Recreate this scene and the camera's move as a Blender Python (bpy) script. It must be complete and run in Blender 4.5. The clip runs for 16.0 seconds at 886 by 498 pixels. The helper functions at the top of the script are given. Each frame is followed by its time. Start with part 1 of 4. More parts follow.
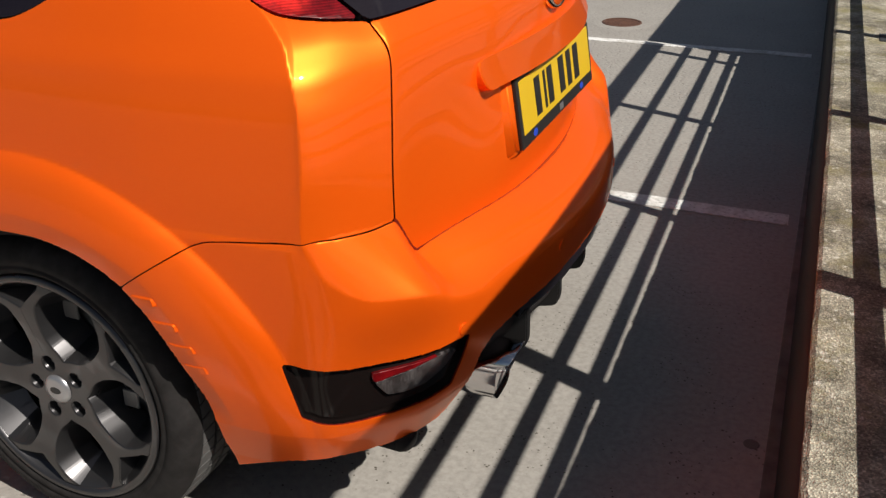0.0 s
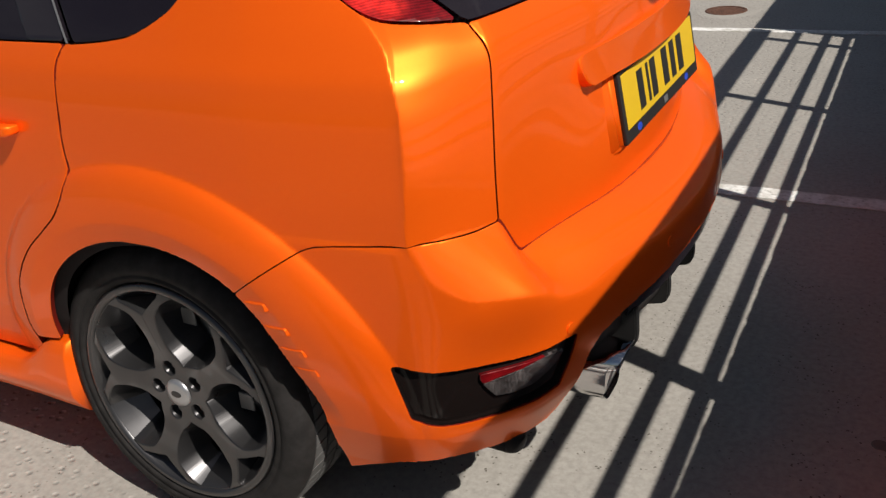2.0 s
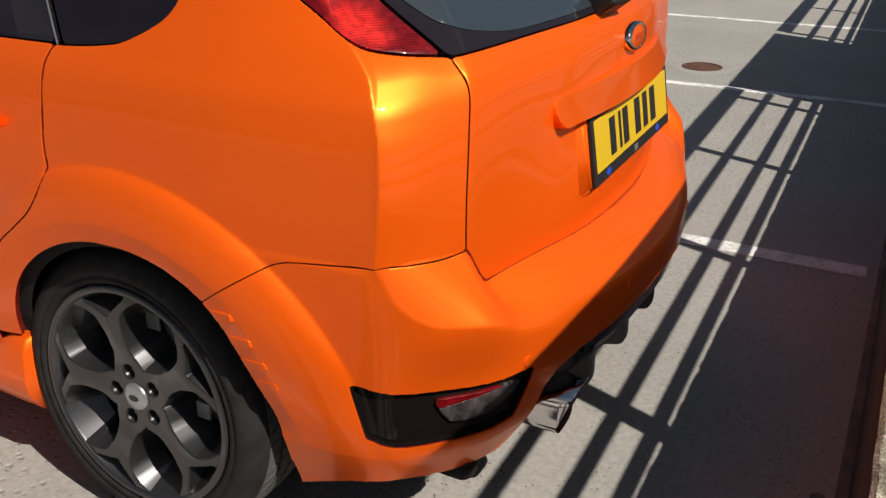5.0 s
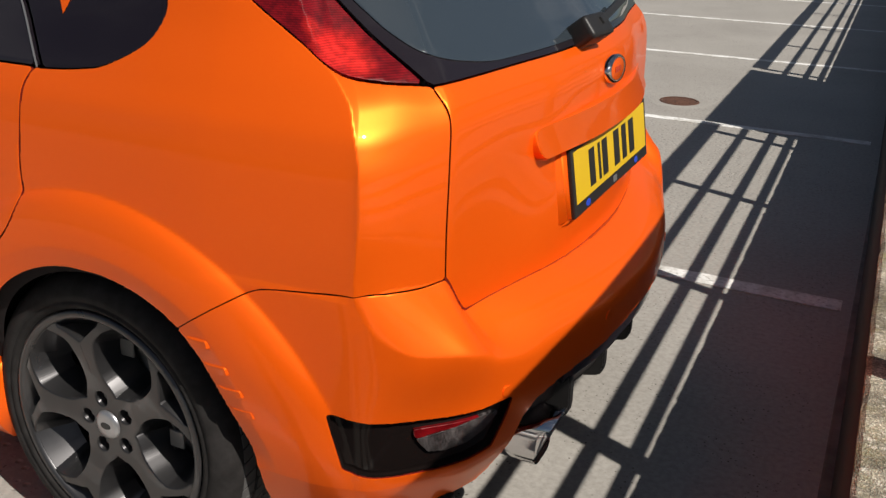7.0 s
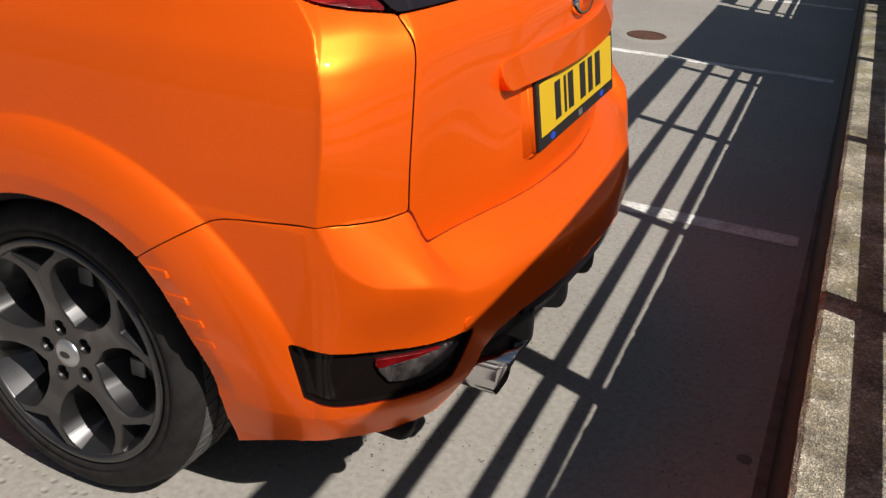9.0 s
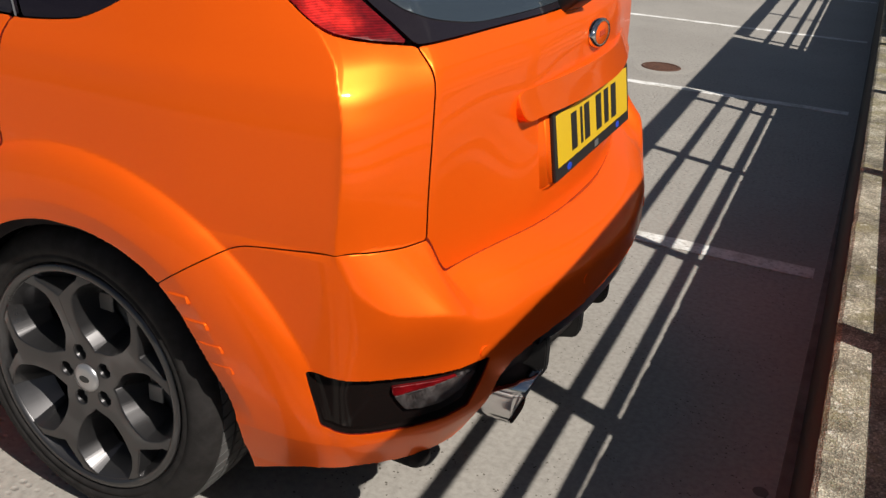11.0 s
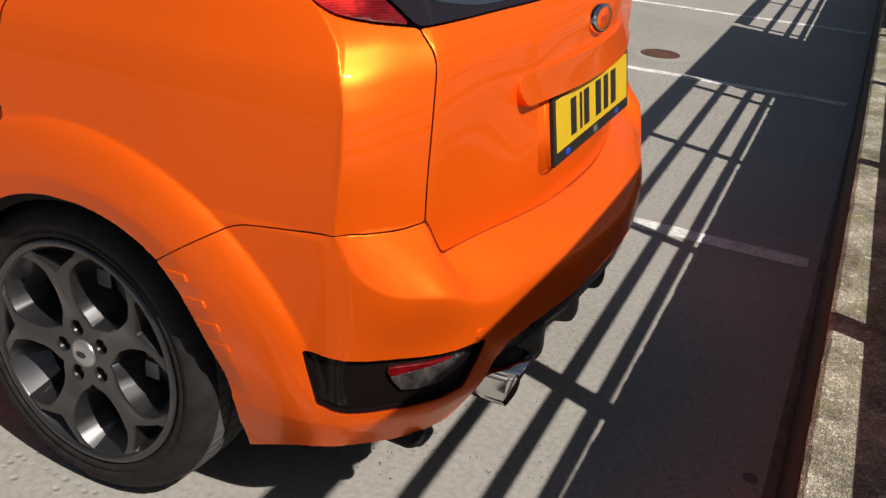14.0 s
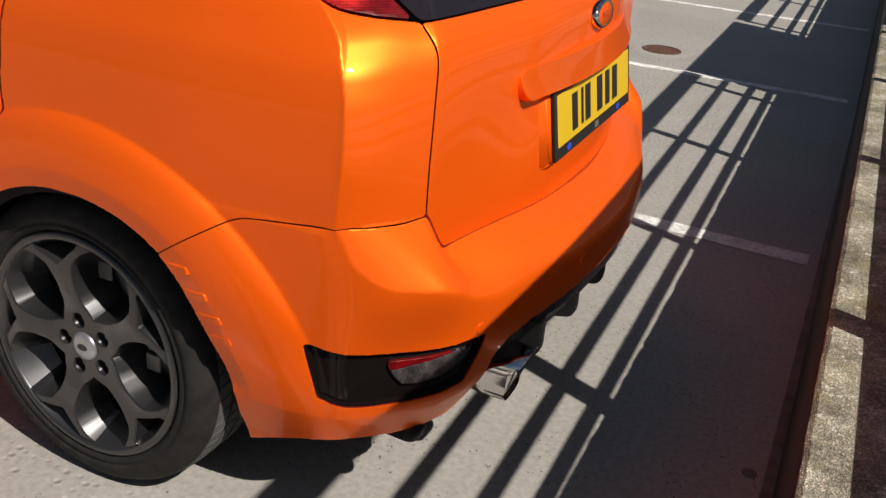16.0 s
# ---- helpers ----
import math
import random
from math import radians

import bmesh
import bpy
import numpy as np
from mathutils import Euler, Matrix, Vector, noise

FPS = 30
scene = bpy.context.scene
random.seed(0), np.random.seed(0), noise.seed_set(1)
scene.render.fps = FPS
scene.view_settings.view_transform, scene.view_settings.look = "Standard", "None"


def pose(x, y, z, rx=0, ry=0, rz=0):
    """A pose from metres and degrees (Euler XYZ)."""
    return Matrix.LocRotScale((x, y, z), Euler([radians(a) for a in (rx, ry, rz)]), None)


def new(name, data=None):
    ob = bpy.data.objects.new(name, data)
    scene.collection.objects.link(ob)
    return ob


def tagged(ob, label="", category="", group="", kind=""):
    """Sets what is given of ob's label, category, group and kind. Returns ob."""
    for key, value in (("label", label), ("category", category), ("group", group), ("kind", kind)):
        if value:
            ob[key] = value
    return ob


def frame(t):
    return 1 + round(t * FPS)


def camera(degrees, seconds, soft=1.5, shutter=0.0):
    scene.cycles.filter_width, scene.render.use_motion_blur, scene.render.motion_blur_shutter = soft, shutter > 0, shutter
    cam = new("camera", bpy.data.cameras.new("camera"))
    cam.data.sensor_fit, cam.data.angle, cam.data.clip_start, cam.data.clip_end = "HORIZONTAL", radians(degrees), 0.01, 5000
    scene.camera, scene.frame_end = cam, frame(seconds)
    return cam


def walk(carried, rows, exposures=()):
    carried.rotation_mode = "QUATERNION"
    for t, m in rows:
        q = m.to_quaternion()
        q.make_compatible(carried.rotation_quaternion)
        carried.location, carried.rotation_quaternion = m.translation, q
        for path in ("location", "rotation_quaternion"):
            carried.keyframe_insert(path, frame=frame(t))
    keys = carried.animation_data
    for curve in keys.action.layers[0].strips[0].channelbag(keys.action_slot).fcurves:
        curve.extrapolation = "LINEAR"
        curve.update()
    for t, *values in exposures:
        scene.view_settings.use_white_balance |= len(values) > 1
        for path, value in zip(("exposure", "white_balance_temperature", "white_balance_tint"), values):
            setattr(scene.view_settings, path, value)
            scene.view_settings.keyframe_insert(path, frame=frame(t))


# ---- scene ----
cam = camera(52.97, 16.0, soft=1.4)
ROWS = [
    (0.0, 1.2274, -1.8573, 1.3039, 63.472, 0.814, 22.688),
    (0.5, 1.2296, -1.8723, 1.3164, 63.866, 4.582, 27.067),
    (1.0, 1.2264, -1.8577, 1.3107, 65.234, 8.379, 29.760),
    (1.5, 1.2301, -1.8487, 1.3041, 65.456, 7.334, 28.559),
    (2.0, 1.2235, -1.8545, 1.2991, 63.867, 5.131, 27.969),
    (2.5, 1.2262, -1.8611, 1.3036, 61.722, 3.958, 27.045),
    (3.0, 1.2298, -1.8608, 1.3029, 61.265, 2.589, 26.112),
    (3.5, 1.2367, -1.8848, 1.3095, 62.749, 1.196, 26.250),
    (4.0, 1.2357, -1.8816, 1.3061, 63.622, 0.558, 27.085),
    (4.5, 1.2366, -1.8845, 1.3069, 64.411, 0.316, 27.655),
    (5.0, 1.2404, -1.8898, 1.3113, 65.808, 0.137, 27.921),
    (5.2, 1.2394, -1.8900, 1.3093, 66.443, 0.097, 27.887),
    (7.3, 1.2375, -1.8889, 1.3079, 67.684, -1.286, 26.503),
    (7.5, 1.2388, -1.8912, 1.3090, 67.189, -1.368, 26.138),
    (8.0, 1.2384, -1.8836, 1.3036, 64.500, -1.762, 25.467),
    (8.2, 1.2371, -1.8822, 1.3038, 63.649, -1.926, 25.340),
    (10.3, 1.2375, -1.8921, 1.3066, 63.416, -2.827, 25.024),
    (10.5, 1.2380, -1.8924, 1.3074, 63.846, -2.825, 25.242),
    (11.0, 1.2351, -1.8998, 1.3103, 65.267, -2.661, 26.001),
    (11.5, 1.2377, -1.9162, 1.3163, 66.915, -2.116, 27.286),
    (12.0, 1.2366, -1.9100, 1.3133, 67.023, -2.442, 27.582),
    (12.5, 1.2346, -1.9062, 1.3109, 65.921, -3.153, 26.573),
    (13.0, 1.2337, -1.9098, 1.3103, 65.032, -3.597, 26.051),
    (13.5, 1.2331, -1.9082, 1.3104, 64.440, -3.813, 26.069),
    (14.0, 1.2336, -1.9084, 1.3108, 64.211, -3.747, 26.151),
    (14.5, 1.2335, -1.9113, 1.3110, 64.228, -3.639, 26.301),
    (15.0, 1.2338, -1.9110, 1.3110, 64.334, -3.636, 26.310),
    (15.5, 1.2340, -1.9117, 1.3109, 64.194, -3.837, 26.242),
    (16.0, 1.2337, -1.9120, 1.3104, 63.907, -3.969, 26.267),
]
walk(cam, [(t, pose(x, y, z, rx, ry, rz)) for t, x, y, z, rx, ry, rz in ROWS])

# ---- light: clear sky, sun behind the railing ----
SUN = Vector((.894, -.32, 1.0)).normalized()
ELEV = math.asin(SUN.z)
world = bpy.data.worlds.new("sky")
scene.world = world
world.use_nodes = True
wt = world.node_tree
sky = wt.nodes.new("ShaderNodeTexSky")
sky.sky_type, sky.sun_disc = "NISHITA", False
sky.sun_elevation, sky.sun_rotation = ELEV, math.atan2(SUN.x, SUN.y)
sky.air_density, sky.dust_density = 1.0, 1.2
_dir = wt.nodes.new("ShaderNodeTexCoord")
_fit = wt.nodes.new("ShaderNodeMapping")
_fit.inputs["Scale"].default_value = (1.0, 1.0, 2.6)
_puff = wt.nodes.new("ShaderNodeTexNoise")
_puff.inputs["Scale"].default_value, _puff.inputs["Detail"].default_value, _puff.inputs["Roughness"].default_value = 2.3, 7.0, .58
_veil = wt.nodes.new("ShaderNodeMapRange")
_veil.interpolation_type = "SMOOTHSTEP"
for _k, _v in (("From Min", .50), ("From Max", .72), ("To Min", 0.0), ("To Max", .5)):
    _veil.inputs[_k].default_value = _v
_over = wt.nodes.new("ShaderNodeMix")
_over.data_type = "RGBA"
_over.inputs[7].default_value = (10.5, 10.5, 10.8, 1)
wt.links.new(_dir.outputs["Generated"], _fit.inputs[0])
wt.links.new(_fit.outputs[0], _puff.inputs["Vector"])
wt.links.new(_puff.outputs[0], _veil.inputs[0])
wt.links.new(_veil.outputs[0], _over.inputs[0])
wt.links.new(sky.outputs[0], _over.inputs[6])
wt.links.new(_over.outputs[2], wt.nodes["Background"].inputs[0])
wt.nodes["Background"].inputs[1].default_value = .030
sun = new("sun", bpy.data.lights.new("sun", "SUN"))
sun.data.energy, sun.data.angle, sun.data.color = 4.45, radians(.53), (1, .95, .87)
sun.rotation_euler = SUN.to_track_quat("Z", "Y").to_euler()
scene.view_settings.exposure = .31


# ---- materials ----
def mat(name, color, rough=.5, metal=0.0, **extra):
    m = bpy.data.materials.new(name)
    m.use_nodes = True
    p = m.node_tree.nodes["Principled BSDF"]
    p.inputs["Base Color"].default_value = (*color, 1)
    p.inputs["Roughness"].default_value, p.inputs["Metallic"].default_value = rough, metal
    for k, v in extra.items():
        p.inputs[k.replace("_", " ")].default_value = v
    return m


def node(m, kind, **inputs):
    n = m.node_tree.nodes.new(kind)
    for k, v in inputs.items():
        n.inputs[k.replace("_", " ")].default_value = v
    return n


def wire(m, a, b):
    m.node_tree.links.new(a, b)


def noise_tex(m, scale, detail=4.0, rough=.6, stretch=None):
    c = node(m, "ShaderNodeTexCoord")
    n = node(m, "ShaderNodeTexNoise", Scale=scale, Detail=detail, Roughness=rough)
    src = c.outputs["Object"]
    if stretch:
        mp = node(m, "ShaderNodeMapping")
        mp.inputs["Scale"].default_value = stretch
        wire(m, src, mp.inputs[0])
        src = mp.outputs[0]
    wire(m, src, n.inputs["Vector"])
    return n


def ramp(m, src, stops):
    r = node(m, "ShaderNodeValToRGB")
    e = r.color_ramp.elements
    while len(e) < len(stops):
        e.new(.5)
    for el, (p, c) in zip(e, stops):
        el.position, el.color = p, (*c, 1) if len(c) == 3 else c
    wire(m, src, r.inputs[0])
    return r


def mixc(m, kind, fac, a, b):
    n = node(m, "ShaderNodeMix")
    n.data_type, n.blend_type = "RGBA", kind
    for v, sock in ((fac, n.inputs[0]), (a, n.inputs[6]), (b, n.inputs[7])):
        if hasattr(v, "links"):
            wire(m, v, sock)
        elif isinstance(v, tuple):
            sock.default_value = (*v, 1)
        else:
            sock.default_value = v
    return n.outputs[2]


def bump(m, src, strength, dist, under=None):
    b = node(m, "ShaderNodeBump", Strength=strength, Distance=dist)
    wire(m, src, b.inputs["Height"])
    if under:
        wire(m, under.outputs[0], b.inputs["Normal"])
    wire(m, b.outputs[0], m.node_tree.nodes["Principled BSDF"].inputs["Normal"])
    return b


def bsdf(m):
    return m.node_tree.nodes["Principled BSDF"]


PAINT = mat("orange_paint", (.97, .11, .003), .42, .42, Specular_IOR_Level=.48, Specular_Tint=(1, .78, .32, 1), Coat_Weight=.42, Coat_Roughness=.03, Coat_IOR=1.4)
_n = noise_tex(PAINT, 900, 1)
_c = ramp(PAINT, _n.outputs[0], [(.3, (.97, .108, .003)), (.7, (1.0, .138, .005))])
wire(PAINT, _c.outputs[0], bsdf(PAINT).inputs["Base Color"])
BLACK = mat("black_plastic", (.016, .015, .015), .45, Specular_IOR_Level=.35)
TRIM = mat("pale_trim", (.22, .22, .23), .35, .5)
# turned-in edges of the orange panels: the gaps' shade as a dark colour
EDGE_SHADE = mat("panel_edge_shade", (.16, .010, .005), .8, Specular_IOR_Level=.1)
GAP_SHADE = mat("gap_shade_tone", (.30, .036, .006), .8, Specular_IOR_Level=.1)
HOUSING = mat("smoked_plastic", (.008, .0055, .005), .12, Specular_IOR_Level=.22)
GLOSSBLACK = mat("gloss_black", (.014, .011, .014), .08, Coat_Weight=.15)
RUBBER = mat("tyre_rubber", (.020, .019, .019), .7, Specular_IOR_Level=.12)
TREAD = mat("tyre_tread", (.085, .082, .08), .85, Specular_IOR_Level=.3)
INNER = mat("underbody_black", (.026, .022, .022), .95, Specular_IOR_Level=.1)
ALLOY = mat("grey_alloy", (.062, .060, .062), .30, .75, Coat_Weight=.5, Coat_Roughness=.08)
DISC = mat("brake_steel", (.18, .18, .18), .45, .8)
WELL = mat("bolt_well", (.012, .012, .012), .4, .3)
CAP = mat("silver_cap", (.45, .45, .46), .32, .8)
CHROME = mat("chrome", (.66, .65, .65), .07, 1.0)
YELLOW = mat("plate_yellow", (.62, .40, .012), .38)
INK = mat("plate_black", (.012, .012, .012), .4)
INK_RED = mat("badge_engraving", (.45, .045, .01), .4)
BLUE = mat("blue_enamel", (.02, .06, .45), .3)
REDLENS = mat("red_lens", (.45, .006, .008), .35, Specular_IOR_Level=.1, Coat_Weight=1.0, Coat_Roughness=.03)
CLEARLENS = mat("clear_lens", (.15, .135, .13), .25, .2, Coat_Weight=1.0)
GLASS = mat("tinted_glass", (.010, .008, .012), .02, Specular_IOR_Level=.27)
REARGLASS = mat("rear_glass", (.030, .040, .050), .02, Coat_Weight=1.0, Coat_IOR=1.6)
WHITE = mat("road_paint", (.68, .67, .64), .7)
STEEL = mat("dark_painted_steel", (.04, .042, .045), .5)
RUST = mat("rusty_iron", (.12, .06, .04), .7, .3)
GUTTER = mat("dark_mastic", (.10, .095, .09), .8)
# shade of the wall's inner face, put into a dark colour
WALL_SHADE = mat("wall_shade_tone", (.05, .046, .045), .8, Specular_IOR_Level=.2)
PLUG = mat("grey_plug", (.15, .14, .13), .7)
GROUND = mat("concrete_deck", (.34, .32, .29), .60, Specular_IOR_Level=.6)
LEDGE = mat("weathered_concrete", (.36, .33, .26), .92)

# concrete deck: mottling, stains, pits and rows of tamping dimples
_a = noise_tex(GROUND, 1.1, 6, .62)
_b = noise_tex(GROUND, 60, 3, .6)
_c1 = ramp(GROUND, _a.outputs[0], [(.30, (.308, .284, .256)), (.55, (.356, .331, .300)), (.75, (.390, .363, .330))])
_c2 = ramp(GROUND, _b.outputs[0], [(.30, (.80, .80, .80)), (.62, (1.05, 1.05, 1.05))])
_mix = mixc(GROUND, "MULTIPLY", 1.0, _c1.outputs[0], _c2.outputs[0])
_co = node(GROUND, "ShaderNodeTexCoord")
_pits = node(GROUND, "ShaderNodeTexVoronoi", Scale=64, Randomness=1.0)
wire(GROUND, _co.outputs["Object"], _pits.inputs["Vector"])
_pm = noise_tex(GROUND, 5.0, 3, .6)
_pn = noise_tex(GROUND, 170, 2, .6)
_pd = node(GROUND, "ShaderNodeMath")
_pd.operation = "MULTIPLY_ADD"
_pd.inputs[1].default_value = .55
wire(GROUND, _pn.outputs[0], _pd.inputs[0])
wire(GROUND, _pits.outputs["Distance"], _pd.inputs[2])
_pr = ramp(GROUND, _pd.outputs[0], [(.38, (1, 1, 1)), (.47, (0, 0, 0))])
_pg = ramp(GROUND, _pm.outputs[0], [(.49, (0, 0, 0)), (.56, (1, 1, 1))])
_pit = mixc(GROUND, "MULTIPLY", 1.0, _pr.outputs[0], _pg.outputs[0])
_mix = mixc(GROUND, "MIX", _pit, _mix, (.085, .07, .055))
wire(GROUND, _mix, bsdf(GROUND).inputs["Base Color"])
_mp = node(GROUND, "ShaderNodeMapping")
_mp.inputs["Scale"].default_value = (34, 40, 1)
_mp.inputs["Rotation"].default_value = (0, 0, radians(4))
wire(GROUND, _co.outputs["Object"], _mp.inputs[0])
_dim = node(GROUND, "ShaderNodeTexVoronoi", Scale=1.0, Randomness=.7)
wire(GROUND, _mp.outputs[0], _dim.inputs["Vector"])
_dr = ramp(GROUND, _dim.outputs["Distance"], [(.10, (0, 0, 0)), (.36, (1, 1, 1))])
_sx = node(GROUND, "ShaderNodeSeparateXYZ")
wire(GROUND, _co.outputs["Object"], _sx.inputs[0])
_mr = node(GROUND, "ShaderNodeMapRange")
_mr.inputs["From Min"].default_value, _mr.inputs["From Max"].default_value = .30, .0
wire(GROUND, _sx.outputs[0], _mr.inputs["Value"])
_my = node(GROUND, "ShaderNodeMapRange")
_my.inputs["From Min"].default_value, _my.inputs["From Max"].default_value = 1.2, 2.2
wire(GROUND, _sx.outputs[1], _my.inputs["Value"])
_wm = mixc(GROUND, "LIGHTEN", 1.0, _my.outputs[0], _mr.outputs[0])
_dm = mixc(GROUND, "MULTIPLY", 1.0, _dr.outputs[0], _wm)
_mw = node(GROUND, "ShaderNodeMapping")
_mw.inputs["Scale"].default_value = (38, 13, 1)
_mw.inputs["Rotation"].default_value = (0, 0, radians(-6))
_bend = noise_tex(GROUND, 2.2, 2, .5)
_off = node(GROUND, "ShaderNodeVectorMath")
_off.operation = "MULTIPLY_ADD"
_off.inputs[1].default_value = (.10, .10, 0)
wire(GROUND, _bend.outputs["Color"], _off.inputs[0])
wire(GROUND, _co.outputs["Object"], _off.inputs[2])
wire(GROUND, _off.outputs[0], _mw.inputs[0])
_wv = node(GROUND, "ShaderNodeTexVoronoi", Scale=1.0, Randomness=.5)
wire(GROUND, _mw.outputs[0], _wv.inputs["Vector"])
_wd = ramp(GROUND, _wv.outputs["Distance"], [(.14, (1, 1, 1)), (.40, (0, 0, 0))])
_wp = noise_tex(GROUND, 1.6, 3, .6)
_wq = ramp(GROUND, _wp.outputs[0], [(.42, (0, 0, 0)), (.60, (1, 1, 1))])
_wz = mixc(GROUND, "MULTIPLY", 1.0, _wd.outputs[0], _wq.outputs[0])
_wz = mixc(GROUND, "MULTIPLY", 1.0, _wz, _my.outputs[0])
_b0 = bump(GROUND, _wz, -.6, .007)
_b1 = bump(GROUND, _dm, .6, .006, _b0)
# the hollows' shade is also mixed into the base colour as a darker tone
_mix = mixc(GROUND, "MIX", mixc(GROUND, "MULTIPLY", 1.0, _wz, (.26, .26, .26)), _mix, (.16, .15, .14))
wire(GROUND, _mix, bsdf(GROUND).inputs["Base Color"])
_b2 = bump(GROUND, _b.outputs[0], .16, .003, _b1)
_b3 = bump(GROUND, _pit, -.5, .004, _b2)

# parapet: exposed aggregate, lichen and moss
_a = noise_tex(LEDGE, 7.0, 8, .75)
_co = node(LEDGE, "ShaderNodeTexCoord")
_v = node(LEDGE, "ShaderNodeTexVoronoi", Scale=330)
wire(LEDGE, _co.outputs["Object"], _v.inputs["Vector"])
_c1 = ramp(LEDGE, _a.outputs[0], [(.36, (.10, .09, .07)), (.47, (.23, .21, .165)), (.56, (.36, .335, .27)), (.66, (.52, .48, .40))])
_c2 = ramp(LEDGE, _v.outputs["Color"], [(.15, (.55, .53, .50)), (.6, (.95, .93, .9)), (.95, (1.8, 1.75, 1.65))])
_mix = mixc(LEDGE, "MULTIPLY", 1.0, _c1.outputs[0], _c2.outputs[0])
_l = noise_tex(LEDGE, 6, 7, .72)
_lr = ramp(LEDGE, _l.outputs[0], [(.50, (0, 0, 0)), (.64, (.8, .8, .8))])
_mix = mixc(LEDGE, "MIX", _lr.outputs[0], _mix, (.235, .205, .085))
_w = noise_tex(LEDGE, 34, 5, .75)
_wr = ramp(LEDGE, _w.outputs[0], [(.60, (0, 0, 0)), (.68, (1, 1, 1))])
_mix = mixc(LEDGE, "MIX", _wr.outputs[0], _mix, (.62, .58, .50))
wire(LEDGE, _mix, bsdf(LEDGE).inputs["Base Color"])
_b1 = bump(LEDGE, _v.outputs["Distance"], .7, .003)
_b2 = bump(LEDGE, _l.outputs[0], .6, .008, _b1)

# road paint: worn through to the concrete
_w = noise_tex(WHITE, 55, 5, .7)
_wr = ramp(WHITE, _w.outputs[0], [(.34, (.42, .40, .37)), (.43, (.76, .75, .73)), (.60, (.85, .84, .82))])
_wg = noise_tex(WHITE, 7, 5, .7)
_wk = ramp(WHITE, _wg.outputs[0], [(.36, (.62, .60, .56)), (.56, (1, 1, 1))])
wire(WHITE, mixc(WHITE, "MULTIPLY", 1.0, _wr.outputs[0], _wk.outputs[0]), bsdf(WHITE).inputs["Base Color"])

# lamp lens: fine ribs and a brighter bowl under the gloss
_co = node(REDLENS, "ShaderNodeTexCoord")
_wv = node(REDLENS, "ShaderNodeTexWave", Scale=95, Distortion=.4)
_wv.bands_direction = "Z"
wire(REDLENS, _co.outputs["Object"], _wv.inputs["Vector"])
BOWLS = [((.480, -.727, 1.086), .060), ((.505, -.722, 1.066), .042), ((.440, -.736, 1.112), .030)]
_wx = node(REDLENS, "ShaderNodeTexWave", Scale=95, Distortion=.4)
_wx.bands_direction = "Y"
wire(REDLENS, _co.outputs["Object"], _wx.inputs["Vector"])
_bowl = None
for _c0, _r0 in BOWLS:
    for _sg in (1, -1):
        _ds = node(REDLENS, "ShaderNodeVectorMath")
        _ds.operation = "DISTANCE"
        _ds.inputs[1].default_value = (_c0[0], _c0[1] * _sg, _c0[2])
        wire(REDLENS, _co.outputs["Object"], _ds.inputs[0])
        _g = ramp(REDLENS, _ds.outputs["Value"], [(_r0 * .25, (1, 1, 1)), (_r0, (0, 0, 0))]).outputs[0]
        _bowl = _g if _bowl is None else mixc(REDLENS, "LIGHTEN", 1.0, _bowl, _g)
_nn = noise_tex(REDLENS, 60, 3, .6)
_r1 = mixc(REDLENS, "MIX", _bowl, (.15, .003, .005), (.90, .030, .020))
_r2 = ramp(REDLENS, _wv.outputs[0], [(.2, (.75, .75, .75)), (.8, (1.15, 1.15, 1.15))])
_r3 = ramp(REDLENS, _wx.outputs[0], [(.2, (.92, .92, .92)), (.8, (1.05, 1.05, 1.05))])
_r4 = ramp(REDLENS, _nn.outputs[0], [(.35, (.6, .6, .6)), (.65, (1.2, 1.2, 1.2))])
_r1 = mixc(REDLENS, "MULTIPLY", 1.0, _r1, _r2.outputs[0])
_r1 = mixc(REDLENS, "MULTIPLY", 1.0, _r1, _r3.outputs[0])
wire(REDLENS, mixc(REDLENS, "MULTIPLY", 1.0, _r1, _r4.outputs[0]), bsdf(REDLENS).inputs["Base Color"])
bump(REDLENS, _wv.outputs[0], .12, .001)
_co = node(CLEARLENS, "ShaderNodeTexCoord")
_wv = node(CLEARLENS, "ShaderNodeTexWave", Scale=160)
_wv.bands_direction = "Y"
wire(CLEARLENS, _co.outputs["Object"], _wv.inputs["Vector"])
_n = noise_tex(CLEARLENS, 45, 3, .6)
_wy = node(CLEARLENS, "ShaderNodeTexWave", Scale=160)
_wy.bands_direction = "Z"
wire(CLEARLENS, _co.outputs["Object"], _wy.inputs["Vector"])
_r1 = ramp(CLEARLENS, _wv.outputs[0], [(.2, (.35, .33, .32)), (.8, (1, 1, 1))])
_r3 = ramp(CLEARLENS, _wy.outputs[0], [(.2, (.35, .33, .32)), (.8, (1, 1, 1))])
_r2 = ramp(CLEARLENS, _n.outputs[0], [(.35, (.08, .07, .07)), (.65, (.30, .28, .28))])
_r1 = mixc(CLEARLENS, "MULTIPLY", 1.0, _r1.outputs[0], _r3.outputs[0])
_sz = node(CLEARLENS, "ShaderNodeSeparateXYZ")
wire(CLEARLENS, _co.outputs["Object"], _sz.inputs[0])
_up = ramp(CLEARLENS, _sz.outputs[2], [(.400, (.55, .55, .55)), (.440, (1.0, .95, .95))])
_r1 = mixc(CLEARLENS, "MULTIPLY", 1.0, _r1, _up.outputs[0])
wire(CLEARLENS, mixc(CLEARLENS, "MULTIPLY", 1.0, _r1, _r2.outputs[0]), bsdf(CLEARLENS).inputs["Base Color"])
bump(CLEARLENS, _wv.outputs[0], .3, .002)
